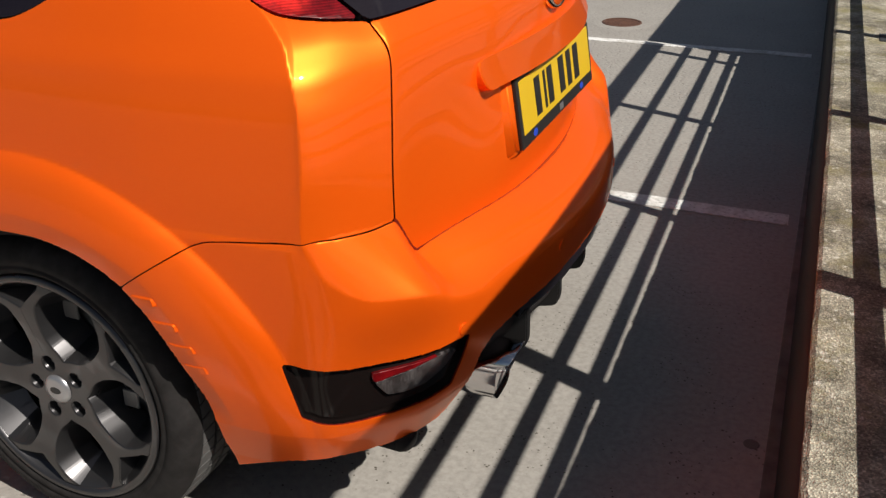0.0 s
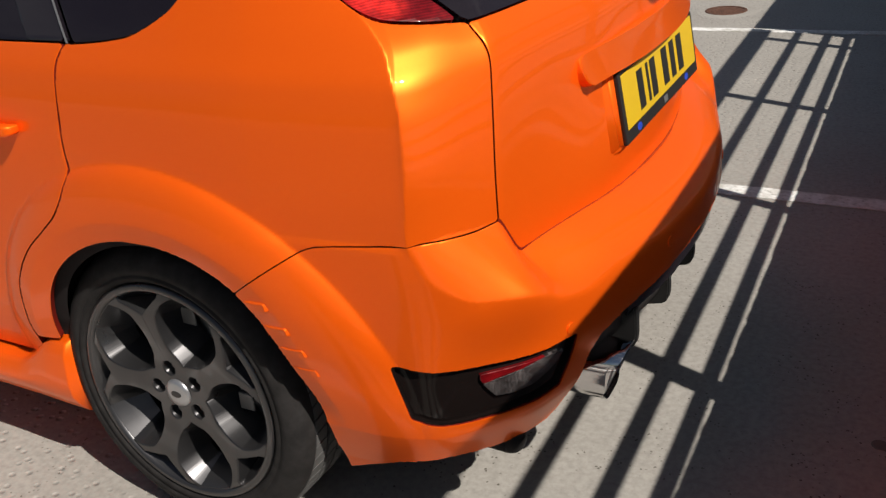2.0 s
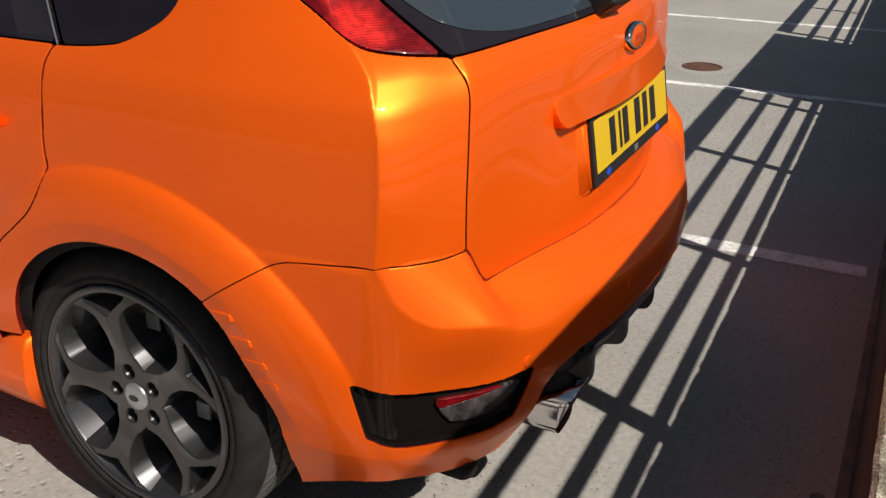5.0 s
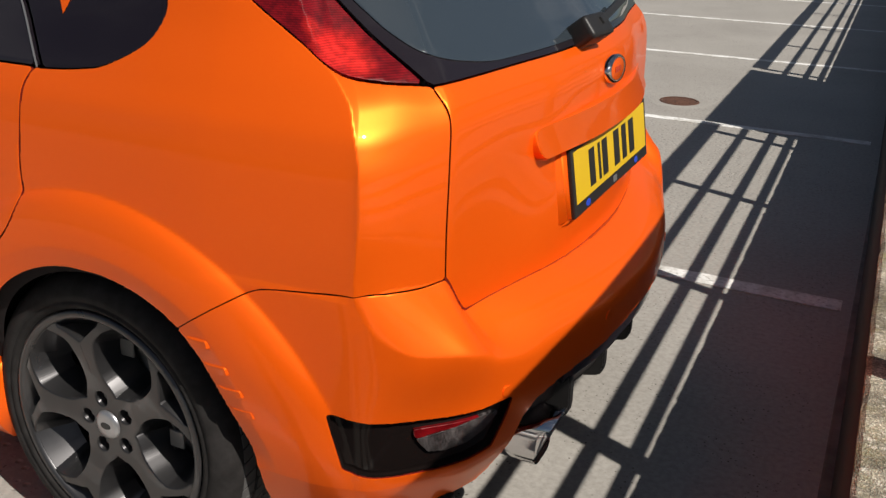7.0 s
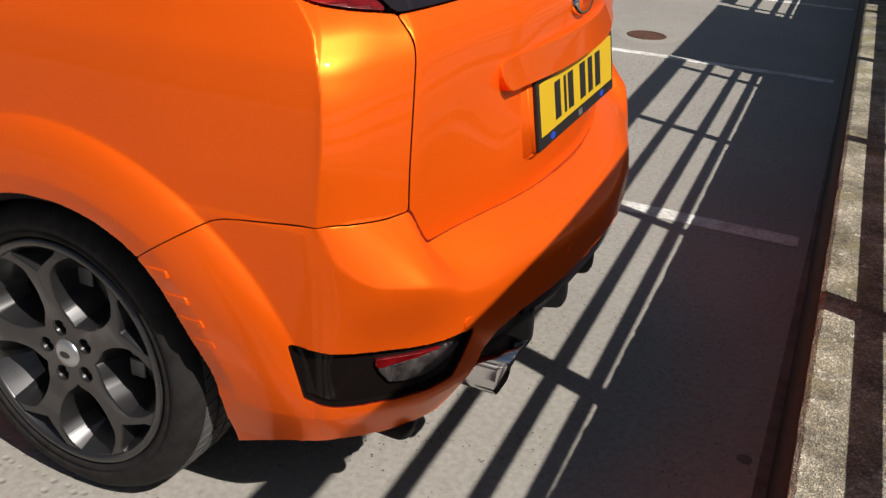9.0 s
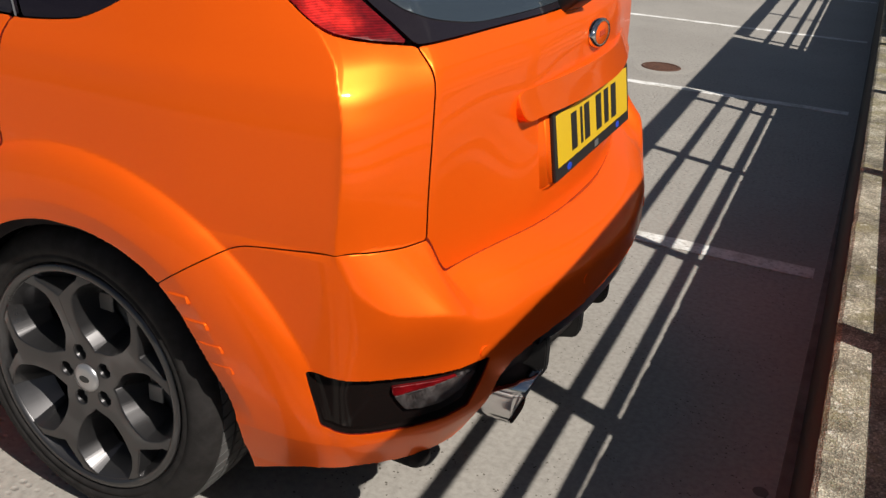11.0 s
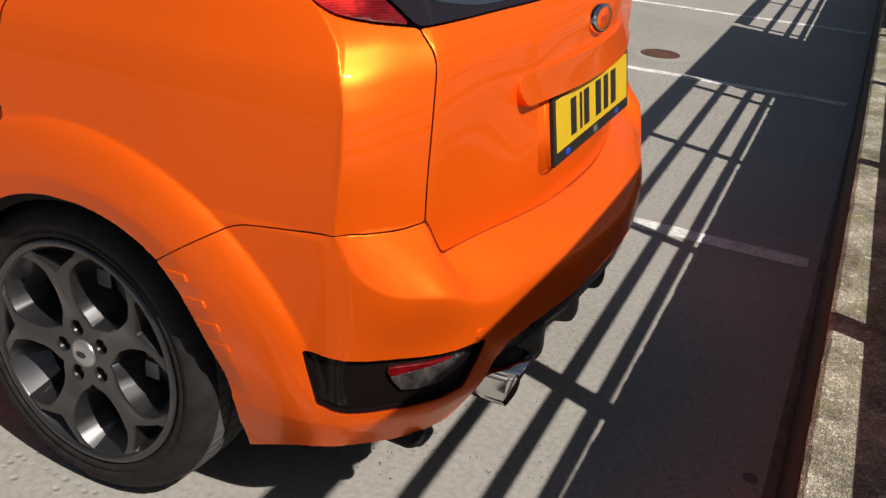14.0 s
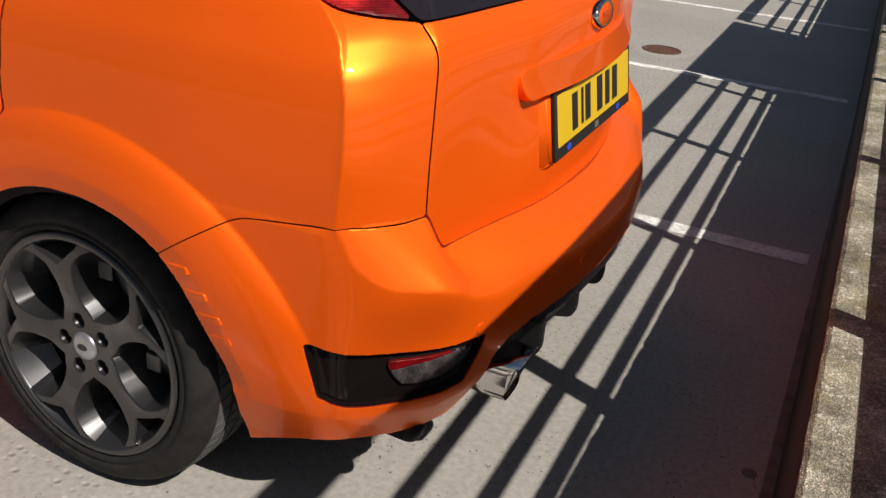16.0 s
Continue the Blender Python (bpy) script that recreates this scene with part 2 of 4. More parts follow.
# cast texture and rust
_n = noise_tex(RUST, 40, 5, .7)
_c = ramp(RUST, _n.outputs[0], [(.35, (.07, .035, .025)), (.65, (.17, .08, .05))])
wire(RUST, _c.outputs[0], bsdf(RUST).inputs["Base Color"])
bump(RUST, _n.outputs[0], .5, .003)
_n = noise_tex(ALLOY, 6, 4, .6)
_c = ramp(ALLOY, _n.outputs[0], [(.3, (.26, .26, .26)), (.7, (.36, .36, .36))])
wire(ALLOY, _c.outputs[0], bsdf(ALLOY).inputs["Roughness"])
_n = noise_tex(RUBBER, 30, 4, .6)
_c = ramp(RUBBER, _n.outputs[0], [(.35, (.018, .0165, .016)), (.7, (.030, .0275, .027))])
wire(RUBBER, _c.outputs[0], bsdf(RUBBER).inputs["Base Color"])
_n = noise_tex(GUTTER, 12, 4, .6)
_c = ramp(GUTTER, _n.outputs[0], [(.35, (.12, .11, .10)), (.7, (.22, .20, .18))])
wire(GUTTER, _c.outputs[0], bsdf(GUTTER).inputs["Base Color"])


# ---- building helpers ----
def link(name, me, material, parent=None, label=""):
    me.materials.append(material)
    ob = new(name, me)
    ob.parent = parent
    if label:
        ob["label"] = label
    return ob


def part(name, bm, material, parent=None, label="", smooth=False):
    me = bpy.data.meshes.new(name)
    bm.normal_update()
    for f in bm.faces:
        f.smooth = smooth
    bm.to_mesh(me)
    bm.free()
    return link(name, me, material, parent, label)


def box(x0, x1, y0, y1, z0, z1, bevel=0.0, seg=2):
    bm = bmesh.new()
    bmesh.ops.create_cube(bm, size=1)
    for v in bm.verts:
        v.co = Vector(((x0 + x1) / 2 + v.co.x * (x1 - x0), (y0 + y1) / 2 + v.co.y * (y1 - y0), (z0 + z1) / 2 + v.co.z * (z1 - z0)))
    if bevel:
        bmesh.ops.bevel(bm, geom=bm.edges[:], offset=bevel, segments=seg, affect="EDGES", profile=.7)
    return bm


def tube(a, b, r, seg=14, caps=True):
    bm = bmesh.new()
    a, b = Vector(a), Vector(b)
    bmesh.ops.create_cone(bm, cap_ends=caps, segments=seg, radius1=r, radius2=r, depth=(b - a).length)
    q = (b - a).to_track_quat("Z", "Y").to_matrix().to_4x4()
    bmesh.ops.transform(bm, matrix=Matrix.Translation((a + b) / 2) @ q, verts=bm.verts)
    return bm


def lathe(profile, seg=72, closed=False):
    """Profile of (radius, depth) turned round the wheel's axle, which is Y; depth points to -Y."""
    bm = bmesh.new()
    rings = []
    for i in range(seg):
        a = 2 * math.pi * i / seg
        rings.append([bm.verts.new((r * math.cos(a), -d, r * math.sin(a))) for r, d in profile])
    n = len(profile)
    for i in range(seg):
        p, q = rings[i], rings[(i + 1) % seg]
        for j in range(n if closed else n - 1):
            k = (j + 1) % n
            bm.faces.new((p[j], q[j], q[k], p[k]))
    bmesh.ops.remove_doubles(bm, verts=bm.verts, dist=1e-6)
    bmesh.ops.recalc_face_normals(bm, faces=bm.faces)
    return bm


def empty(name, **tags):
    return tagged(new(name), **tags)


def pchip(xs, ys, flat=False):
    """Monotone cubic through a few knots."""
    xs, ys = np.array(xs, float), np.array(ys, float)
    h, d = np.diff(xs), np.diff(ys) / np.diff(xs)
    m = np.zeros(len(xs))
    m[0], m[-1] = 0 if flat else d[0], d[-1]
    for i in range(1, len(xs) - 1):
        if d[i - 1] * d[i] > 0:
            a, b = 2 * h[i] + h[i - 1], h[i] + 2 * h[i - 1]
            m[i] = (a + b) / (a / d[i - 1] + b / d[i])
    def f(x):
        x = np.asarray(x, float)
        i = np.clip(np.searchsorted(xs, x) - 1, 0, len(xs) - 2)
        t = (x - xs[i]) / h[i]
        inside = (ys[i] * (1 + 2 * t) * (1 - t) ** 2 + m[i] * h[i] * t * (1 - t) ** 2
                  + ys[i + 1] * t * t * (3 - 2 * t) + m[i + 1] * h[i] * t * t * (t - 1))
        return np.where(t < 0, ys[i] + m[0] * (x - xs[0]), np.where(t > 1, ys[-1] + m[-1] * (x - xs[-1]), inside))
    return f
def sstep(a, b, x):
    t = np.clip((np.asarray(x, float) - a) / (b - a), 0, 1)
    return t * t * (3 - 2 * t)
# plan curves: s runs from the middle of the tail round the corner and forward along the flank
KS = [0, .22, .42, .665, .79, .853, .865, .877, .92, 1.12, 1.42, 1.97, 3.2]
UPX = pchip(KS, [.702, .695, .673, .640, .603, .568, .560, .550, .508, .300, 0, -.55, -1.78], True)
UPY = pchip(KS, [0, .225, .433, .677, .781, .839, .8475, .8515, .8565, .870, .877, .880, .872])
KB = [0, .22, .42, .665, .79, .865, .92, 1.12, 1.42, 1.97, 3.2]
BUX = pchip(KB, [.826, .813, .774, .714, .644, .568, .511, .300, 0, -.55, -1.78], True)
BUY = pchip(KB, [0, .225, .430, .668, .7805, .8540, .8590, .8705, .8775, .880, .872])


def even(f, w):
    """A curve evened out over a window of half width w."""
    offs = np.linspace(-w, w, 9)
    wts = 1 + np.cos(np.pi * offs / w * .9)
    wts /= wts.sum()
    return lambda s: sum(k * f(np.asarray(s, float) + o) for k, o in zip(wts, offs))


BUX, BUY, UPX, UPY = even(even(BUX, .03), .03), even(even(BUY, .03), .03), even(UPX, .03), even(UPY, .03)
CREASE = pchip([.5, .73, .84, .905, .945, .981, 1.008, 1.036, 1.058, 1.1, 1.2, 1.45], [.861, .861, .855, .856, .862, .872, .878, .890, .903, .920, .95, 1.0])
TURN = pchip([.5, .80, .92, .97, 1.0, 1.03, 1.45], [.62, .62, .60, .57, .55, .55, .60])
LEAVE = pchip([.5, .90, .98, 1.02, 1.45], [.30, .32, .46, .50, .40])
WID = pchip([.15, .22, .32, .45, .75, .86, .95, 1.01, 1.1, 1.2, 1.3, 1.39, 1.44], [.90, .928, .958, .986, 1.0, .992, .974, .940, .882, .83, .778, .71, .60])
LEAN = pchip([.15, .25, .35, .45, .85, .94, .98, 1.02, 1.06, 1.12, 1.2, 1.3, 1.4, 1.46], [-.075, -.05, -.015, 0, 0, -.003, -.012, -.040, -.075, -.120, -.185, -.28, -.40, -.50])
SHELF = pchip([0, .45, .62, .70, .756, .80, .832, .852, .872], [.50, .51, .55, .590, .602, .614, .642, .675, .700])
AXLE = .318


def shelf_top(a):
    """Height of the bumper's upper edge."""
    return .594 + .026 * sstep(0, .58, a) + .084 * sstep(.598, .676, a)


PA = np.array([UPX(.665), UPY(.665)])


def corner(s, z):
    """Plan of the upper body: the tail's curve runs to a soft crease, whose place shifts with height, and on along the flank."""
    c, turn, leave = CREASE(z), TURN(z), LEAVE(z)
    u = np.minimum(s, 1.12) - c
    m = (u + np.sqrt(u * u + .0016 ** 2)) / 2
    span = c - .665
    t = (span + u - m) / span
    h0, h1 = (1 + 2 * t) * (1 - t) ** 2, t * (1 - t) ** 2
    h2, h3 = t * t * (3 - 2 * t), t * t * (t - 1)
    fx, fy = .508 - 1.04 * (c - .92), .8565 + .0675 * (c - .92)
    x = h0 * PA[0] + h1 * span * -.94 * np.sin(leave) + h2 * fx - h3 * span * .94 * np.sin(turn) - 1.04 * m
    y = h0 * PA[1] + h1 * span * .94 * np.cos(leave) + h2 * fy + h3 * span * .94 * np.cos(turn) + .0675 * m
    mid = (s > .665) & (s < 1.12)
    return np.where(mid, x, UPX(s)), np.where(mid, y, UPY(s))


def skin(s, z):
    """A point of the car's skin on its near side: s along the plan, z up."""
    s, z = np.asarray(s, float), np.asarray(z, float)
    z0 = shelf_top(s) + .014 * sstep(.69, .80, s)
    z1 = np.minimum(SHELF(np.minimum(s, .90)), z0 - .01)
    k = (z - z1) / (z0 - z1)
    k = np.clip((k + np.sqrt(k * k + .02 - .0185 * sstep(.62, .74, s))) / 2, 0, 1)
    edge = .9 * sstep(.62, .78, s)
    b = (1 - edge) * (1 - k ** 2) + edge * (1 - k)
    w = sstep(.44, .64, s) * (1 - sstep(.68, .80, s))
    b = b * (1 - w) + w * (1 - k) ** 1.3
    ux, uy = corner(s, z)
    x, y = ux * (1 - b) + BUX(s) * b, uy * (1 - b) + BUY(s) * b
    rear = 1 - sstep(.7, 1.25, s)
    zl = z - .016 * sstep(.66, .80, s) * sstep(.93, .97, z) * (1 - sstep(1.03, 1.10, z))
    x = x + LEAN(zl) * rear + .016 * (1 - b) * (1 - sstep(.30, .62, s)) * (1 - sstep(.64, .88, z))
    y = y * WID(z)
    swell = .018 * sstep(.56, .72, s) * (1 - sstep(.79, .866, s)) * np.clip((z0 - z) / (z0 - z1), 0, 1) * sstep(.47, .60, z)
    x, y = x + .82 * swell, y + .57 * swell
    ease = sstep(.62, .72, z)
    fore = (s - .868) / .40
    fore = np.minimum((fore + np.sqrt(fore * fore + .0002 + .008 * (1 - ease))) / 2, 1)
    back = .034 * (1 - fore) ** 2 * (ease * np.clip((s - .645) / .215, 0, 1) ** 1.2 + (1 - ease) * sstep(.62, .90, s)) * sstep(.30, .48, z) * (1 - sstep(1.15, 1.38, z))
    x, y, drop = x - .47 * back, y - .81 * back, np.clip(.23 + .58 * (1 - z), .15, .55) * back
    cup = np.hypot((x + .352) / .055, (z - .850) / .042)
    y = y - .016 * (1 - sstep(.35, 1.0, cup))
    rho = np.hypot(x - .045, z - .315)
    side = sstep(.75, .97, s)
    q = np.clip((np.sqrt((.496 - rho) ** 2 + .0018 ** 2) + .496 - rho) / 2 / .095, 0, 1)
    lip = .400 - rho - .048 * sstep(0, .2, x) * (1 - sstep(.44, .66, z))
    lip = (np.sqrt(lip ** 2 + .002 ** 2) + lip) / 2
    flare = side * ((.012 + .021 * sstep(.30, .60, z)) * (.75 * (1 - (1 - q) ** 2.0) + .25 * (1 - (1 - q) ** 7)) - .21 * np.minimum(lip, .05) * sstep(.30, .40, z))
    dip = .13 * np.clip(.335 - z, 0, .1)
    x = x - dip * (1 - sstep(.80, .95, s)) * sstep(.50, .60, s)
    y = y + flare - dip * sstep(.66, .85, s) * (1 - sstep(1.12, 1.24, s))
    return x, -y, z - drop


def skin2(s, z):
    """The skin on both sides: a negative s runs along the far side."""
    s = np.asarray(s, float)
    x, y, zz = skin(np.abs(s), z)
    x = x - (.024 + .014 * sstep(.58, .72, z) + .022 * np.exp(-((z - .61) / .07) ** 2)) * sstep(0, .65, -s) * (1 - sstep(1.2, 2.0, -s))
    return np.stack(np.broadcast_arrays(x, np.where(s < 0, -y, y), zz), -1)


def normals(f, s, z, e=1e-3):
    n = np.cross(f(s, z + e) - f(s, z - e), f(s - e, z) - f(s + e, z))
    return -n / np.maximum(np.linalg.norm(n, axis=-1, keepdims=True), 1e-12)


def cut_grid(phi, s0, s1, z0, z1, step):
    """The part of a grid over (s, z) where phi is positive: points, faces and the loop edges of its rim."""
    ns, nz = int(math.ceil((s1 - s0) / step)) + 1, int(math.ceil((z1 - z0) / step)) + 1
    gs, gz = np.linspace(s0, s1, ns), np.linspace(z0, z1, nz)
    S, Z = np.meshgrid(gs, gz, indexing="ij")
    F = phi(S, Z)
    F = np.where(np.abs(F) < 1e-5, 1e-5, F)
    pts, ids, faces = [], {}, []

    def corner(i, j):
        k = (i, j)
        if k not in ids:
            ids[k] = len(pts)
            pts.append((gs[i], gz[j]))
        return ids[k]

    def crossing(a, b):
        k = (a, b) if a < b else (b, a)
        if k not in ids:
            fa, fb = F[a], F[b]
            t = fa / (fa - fb)
            pa, pb = (gs[a[0]], gz[a[1]]), (gs[b[0]], gz[b[1]])
            ids[k] = len(pts)
            pts.append((pa[0] + t * (pb[0] - pa[0]), pa[1] + t * (pb[1] - pa[1])))
        return ids[k]

    pos = F > 0
    some = pos[:-1, :-1] | pos[1:, :-1] | pos[:-1, 1:] | pos[1:, 1:]
    for i, j in zip(*np.nonzero(some)):
        ring = [(i, j), (i + 1, j), (i + 1, j + 1), (i, j + 1)]
        poly = []
        for k in range(4):
            a, b = ring[k], ring[(k + 1) % 4]
            if pos[a]:
                poly.append(corner(*a))
            if pos[a] != pos[b]:
                poly.append(crossing(a, b))
        if len(poly) > 2:
            faces.append(poly)
    edges = {}
    for f in faces:
        for k in range(len(f)):
            a, b = f[k], f[(k + 1) % len(f)]
            if (b, a) in edges:
                del edges[(b, a)]
            else:
                edges[(a, b)] = 1
    return np.array(pts), faces, list(edges)


def panel(name, phi, s0, s1, z0, z1, step, material, parent, label="", f=skin2, depth=.014, lift=0.0, flip=False, roll=.0015, soft=.35, splay=0.0, edge=None):
    """A sheet panel cut out of the surface f, with its edge rounded and turned inwards."""
    pts, faces, rim = cut_grid(phi, s0, s1, z0, z1, step)
    P = f(pts[:, 0], pts[:, 1])
    N = normals(f, pts[:, 0], pts[:, 1])
    if flip:
        N = -N
    P = P + N * (lift(pts[:, 0], pts[:, 1])[:, None] if callable(lift) else lift)
    if not flip:
        faces = [p[::-1] for p in faces]
        rim = [(b, a) for a, b in rim]
    out = np.zeros_like(P)
    for a, b in rim:
        o = np.cross(P[b] - P[a], N[a])
        out[a] += o
        out[b] += o
    out /= np.maximum(np.linalg.norm(out, axis=1, keepdims=True), 1e-9)
    onrim = sorted({v for e in rim for v in e})
    add = {v: len(P) + i for i, v in enumerate(onrim)}
    low = P[onrim] - N[onrim] * depth + out[onrim] * splay
    P[onrim] -= N[onrim] * roll
    V = np.concatenate([P, low])
    n_top = len(faces)
    faces = faces + [[b, a, add[a], add[b]] for a, b in rim]
    me = bpy.data.meshes.new(name)
    me.from_pydata(V.tolist(), [], faces)
    me.update()
    me.polygons.foreach_set("use_smooth", [True] * len(faces))
    NS = N + out * soft
    NS /= np.linalg.norm(NS, axis=1, keepdims=True)
    top = [Vector(n) for n in NS]
    wallside = out + N * splay / max(depth, 1e-4)
    wallside /= np.maximum(np.linalg.norm(wallside, axis=1, keepdims=True), 1e-9)
    turned = [Vector(n) for n in wallside]
    back = {v: k for k, v in add.items()}
    custom = []
    for i, p in enumerate(me.polygons):
        for v in p.vertices:
            custom.append(top[v] if i < n_top else turned[back.get(v, v)])
    me.normals_split_custom_set(custom)
    ob = link(name, me, material, parent, label)
    if edge:
        me.materials.append(edge)
        me.polygons.foreach_set("material_index", [0] * n_top + [1] * (len(faces) - n_top))
    return ob


# ---- setting ----
bm = bmesh.new()
bmesh.ops.create_grid(bm, x_segments=2, y_segments=2, size=400)
ground = tagged(part("ground", bm, GROUND), "grey tamped concrete car park deck with pitted surface", "ground", kind="structure")

WALLX, WALLH, FENCEX = 1.30, .479, 1.52


def rough_wall():
    """The parapet: a profile drawn along Y with a chipped inner edge."""
    bm = bmesh.new()
    ys = [-14, -8, -4] + [-3 + .02 * i for i in range(500)] + [8, 12, 18, 26]
    rows = []
    for y in ys:
        e = .0035 * noise.noise((y * 9, 0, 3)) + .003 * noise.noise((y * 40, 2, 1)) - .006 * max(0, noise.noise((y * 2.3, 5, 9)) - .25)
        d = .003 * noise.noise((y * 25, 7, 4))
        wx = WALLX - .005 * (y + .3) - .004 * max(0, y - .5)
        top = WALLH + .005 * max(0, min(y, 12) - .5)
        prof = [(wx + .004 + .004 * noise.noise((y * 3, 1, 1)), -.3), (wx, .2), (wx - e * .4, top - .02), (wx - e, top - .006 + d), (wx + .008 - e, top + d * .5), (wx + .10, top + .002), (1.78, WALLH), (1.80, WALLH - .02), (1.80, -.3)]
        rows.append([bm.verts.new((x, y, z)) for x, z in prof])
    for p, q in zip(rows, rows[1:]):
        for k in range(len(p) - 1):
            bm.faces.new((p[k], p[k + 1], q[k + 1], q[k]))
    bmesh.ops.recalc_face_normals(bm, faces=bm.faces)
    return bm


wall = tagged(part("wall_parapet", rough_wall(), LEDGE), "low weathered concrete parapet wall with lichen on top", "wall", kind="structure")
# added dark sheet just off the wall's inner face, carrying its shade as colour
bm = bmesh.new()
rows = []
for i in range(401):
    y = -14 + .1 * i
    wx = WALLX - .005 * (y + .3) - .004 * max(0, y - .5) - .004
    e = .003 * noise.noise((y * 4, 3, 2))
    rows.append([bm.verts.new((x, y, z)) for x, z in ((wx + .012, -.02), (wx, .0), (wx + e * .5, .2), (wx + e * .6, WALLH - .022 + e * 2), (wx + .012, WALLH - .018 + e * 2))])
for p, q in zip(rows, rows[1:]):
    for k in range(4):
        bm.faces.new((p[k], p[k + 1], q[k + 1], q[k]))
tagged(part("trim_wall_shade", bm, WALL_SHADE, None, "", True), "dark sheet on the wall's inner face, shade put into its colour", "wall coating", kind="structure")
tagged(part("trim_gutter", box(1.268, 1.302, -14, 26, .0, .010, .004), GUTTER), "dark mastic fillet along the foot of the wall", "gutter", kind="structure")


def bay_line(y, x0, x1, w):
    """A painted line with ragged edges."""
    bm = bmesh.new()
    n = int((x1 - x0) / .012)
    rows = []
    for i in range(n + 1):
        x = x0 + (x1 - x0) * i / n
        a = .004 * noise.noise((x * 30, y, 0)) + .003 * noise.noise((x * 90, y, 5))
        c = .004 * noise.noise((x * 30, y, 9)) + .003 * noise.noise((x * 90, y, 7))
        rows.append([bm.verts.new((x, y + v, z)) for v, z in ((-w / 2 + a, .0005), (-w / 2 + a, .0035), (w / 2 + c, .0035), (w / 2 + c, .0005))])
    for p, q in zip(rows, rows[1:]):
        for k in range(3):
            bm.faces.new((p[k], q[k], q[k + 1], p[k + 1]))
    ob = part("bay_line", bm, WHITE)
    return tagged(ob, "worn white painted parking bay line on concrete", "road marking", "bay lines", "structure")


for y, x0, x1, w in ((-3.61, -3.6, 1.21, .085), (-1.222, -3.6, 1.22, .085), (1.178, -3.6, 1.235, .09), (3.554, -3.6, 1.21, .075), (5.99, -3.6, 1.21, .075), (8.40, -3.6, 1.2, .08), (10.8, -3.6, 1.2, .08)):
    bay_line(y, x0, x1, w)


def fx(y):
    """The railing runs at a slight angle to the wall."""
    return FENCEX - .014 * (y + .3)


def fence_box(y0, y1, half, z0, z1, bevel=.003):
    bm = box(-half, half, y0, y1, z0, z1, bevel)
    for v in bm.verts:
        v.co.x += fx(v.co.y)
    return bm


fence = empty("railing", label="dark painted steel railing standing on the parapet wall", category="railing")
for z, r in ((.627, .018), (.752, .017), (.872, .018), (1.05, .018)):
    part("rail", tube((fx(-14), -14, z), (fx(26), 26, z), r), STEEL, fence)
part("top_rail", fence_box(-14, 3.16, .02, 1.24, 1.335), STEEL, fence)
part("top_rail", fence_box(5.2, 26, .02, 1.24, 1.335), STEEL, fence)
for i, y in enumerate((-3.6, -2.5, -1.38, -.27, .83, 1.91, 2.99, 5.2, 6.55, 7.9, 9.2, 10.5)):
    wid = .034 if i == 3 else .023
    part("post", fence_box(y - wid, y + wid, .022, WALLH, 1.25), STEEL, fence)
    part("base_plate", fence_box(y - .06, y + .06, .045, WALLH, WALLH + .012, .002), STEEL, fence)
part("panel", fence_box(3.20, 5.08, .012, WALLH + .004, 1.335, .002), STEEL, fence, "solid dark sheet panel")

cover = empty("manhole_cover", label="small round rusty iron manhole cover set in the concrete", category="manhole cover")
cover.location, cover.scale = (.012, 4.07, 0), (.90, .90, 1)
bm = lathe([(.128, -.002), (.128, .004), (.142, .0045), (.146, .001)], 48)
bmesh.ops.rotate(bm, verts=bm.verts, cent=(0, 0, 0), matrix=Euler((radians(-90), 0, 0)).to_matrix())
part("frame", bm, RUST, cover)
bm = lathe([(.147, .0006), (.165, .0022), (.176, .0012), (.192, .0024), (.206, .0012), (.222, .0020), (.232, .0002)], 48)
bmesh.ops.rotate(bm, verts=bm.verts, cent=(0, 0, 0), matrix=Euler((radians(-90), 0, 0)).to_matrix())
part("cement_collar", bm, GROUND, cover, "rippled grey cement collar", True)
bm = lathe([(0, .003), (.110, .003), (.124, .002), (.125, -.002)], 48)
bmesh.ops.rotate(bm, verts=bm.verts, cent=(0, 0, 0), matrix=Euler((radians(-90), 0, 0)).to_matrix())
part("lid", bm, RUST, cover)
for i in range(-4, 5):
    h = math.sqrt(.105 ** 2 - (i * .022) ** 2)
    part("tread_bar", box(i * .022 - .004, i * .022 + .004, -h, h, .003, .006, .001, 1), RUST, cover)
bm = lathe([(0, .001), (.012, .0015), (.017, .001), (.018, 0)], 20)
bmesh.ops.rotate(bm, verts=bm.verts, cent=(0, 0, 0), matrix=Euler((radians(-90), 0, 0)).to_matrix())
stud = tagged(part("drain_plug", bm, PLUG), "small black round plug set in the deck", "drain plug")
stud.location = (1.236, -.116, 0)

# ---- the car ----
car = empty("car", label="bright orange five-door hatchback parked with tail to the wall", category="car")
GAP = .0025
AC = (.045, .318)


def arch(s, z):
    """Distance outside the rear wheel arch."""
    x, _, _ = skin(np.abs(s), z)
    return np.hypot(x - AC[0], z - AC[1]) - .357 + .048 * sstep(0, .2, x) * (1 - sstep(.44, .66, z)) - .02 * (1 - sstep(.18, .28, z))


SEAM = pchip([.5, .62, .664, .70, .792, .856, .952, 1.02, 1.05, 1.08, 1.172, 1.3], [.700, .700, .700, .701, .713, .720, .713, .704, .692, .674, .610, .51])
GATE = .664


def gate_edge(z):
    return GATE + .022 * sstep(.96, 1.02, z)


def gate_phi(s, z):
    a = np.abs(s)
    turn = sstep(.60, .625, a) * (1 - sstep(.655, .672, a))
    return np.minimum.reduce([gate_edge(z) - .0024 - a, z - shelf_top(a) - .0014 - .0055 * turn, 1.016 - GAP - z])


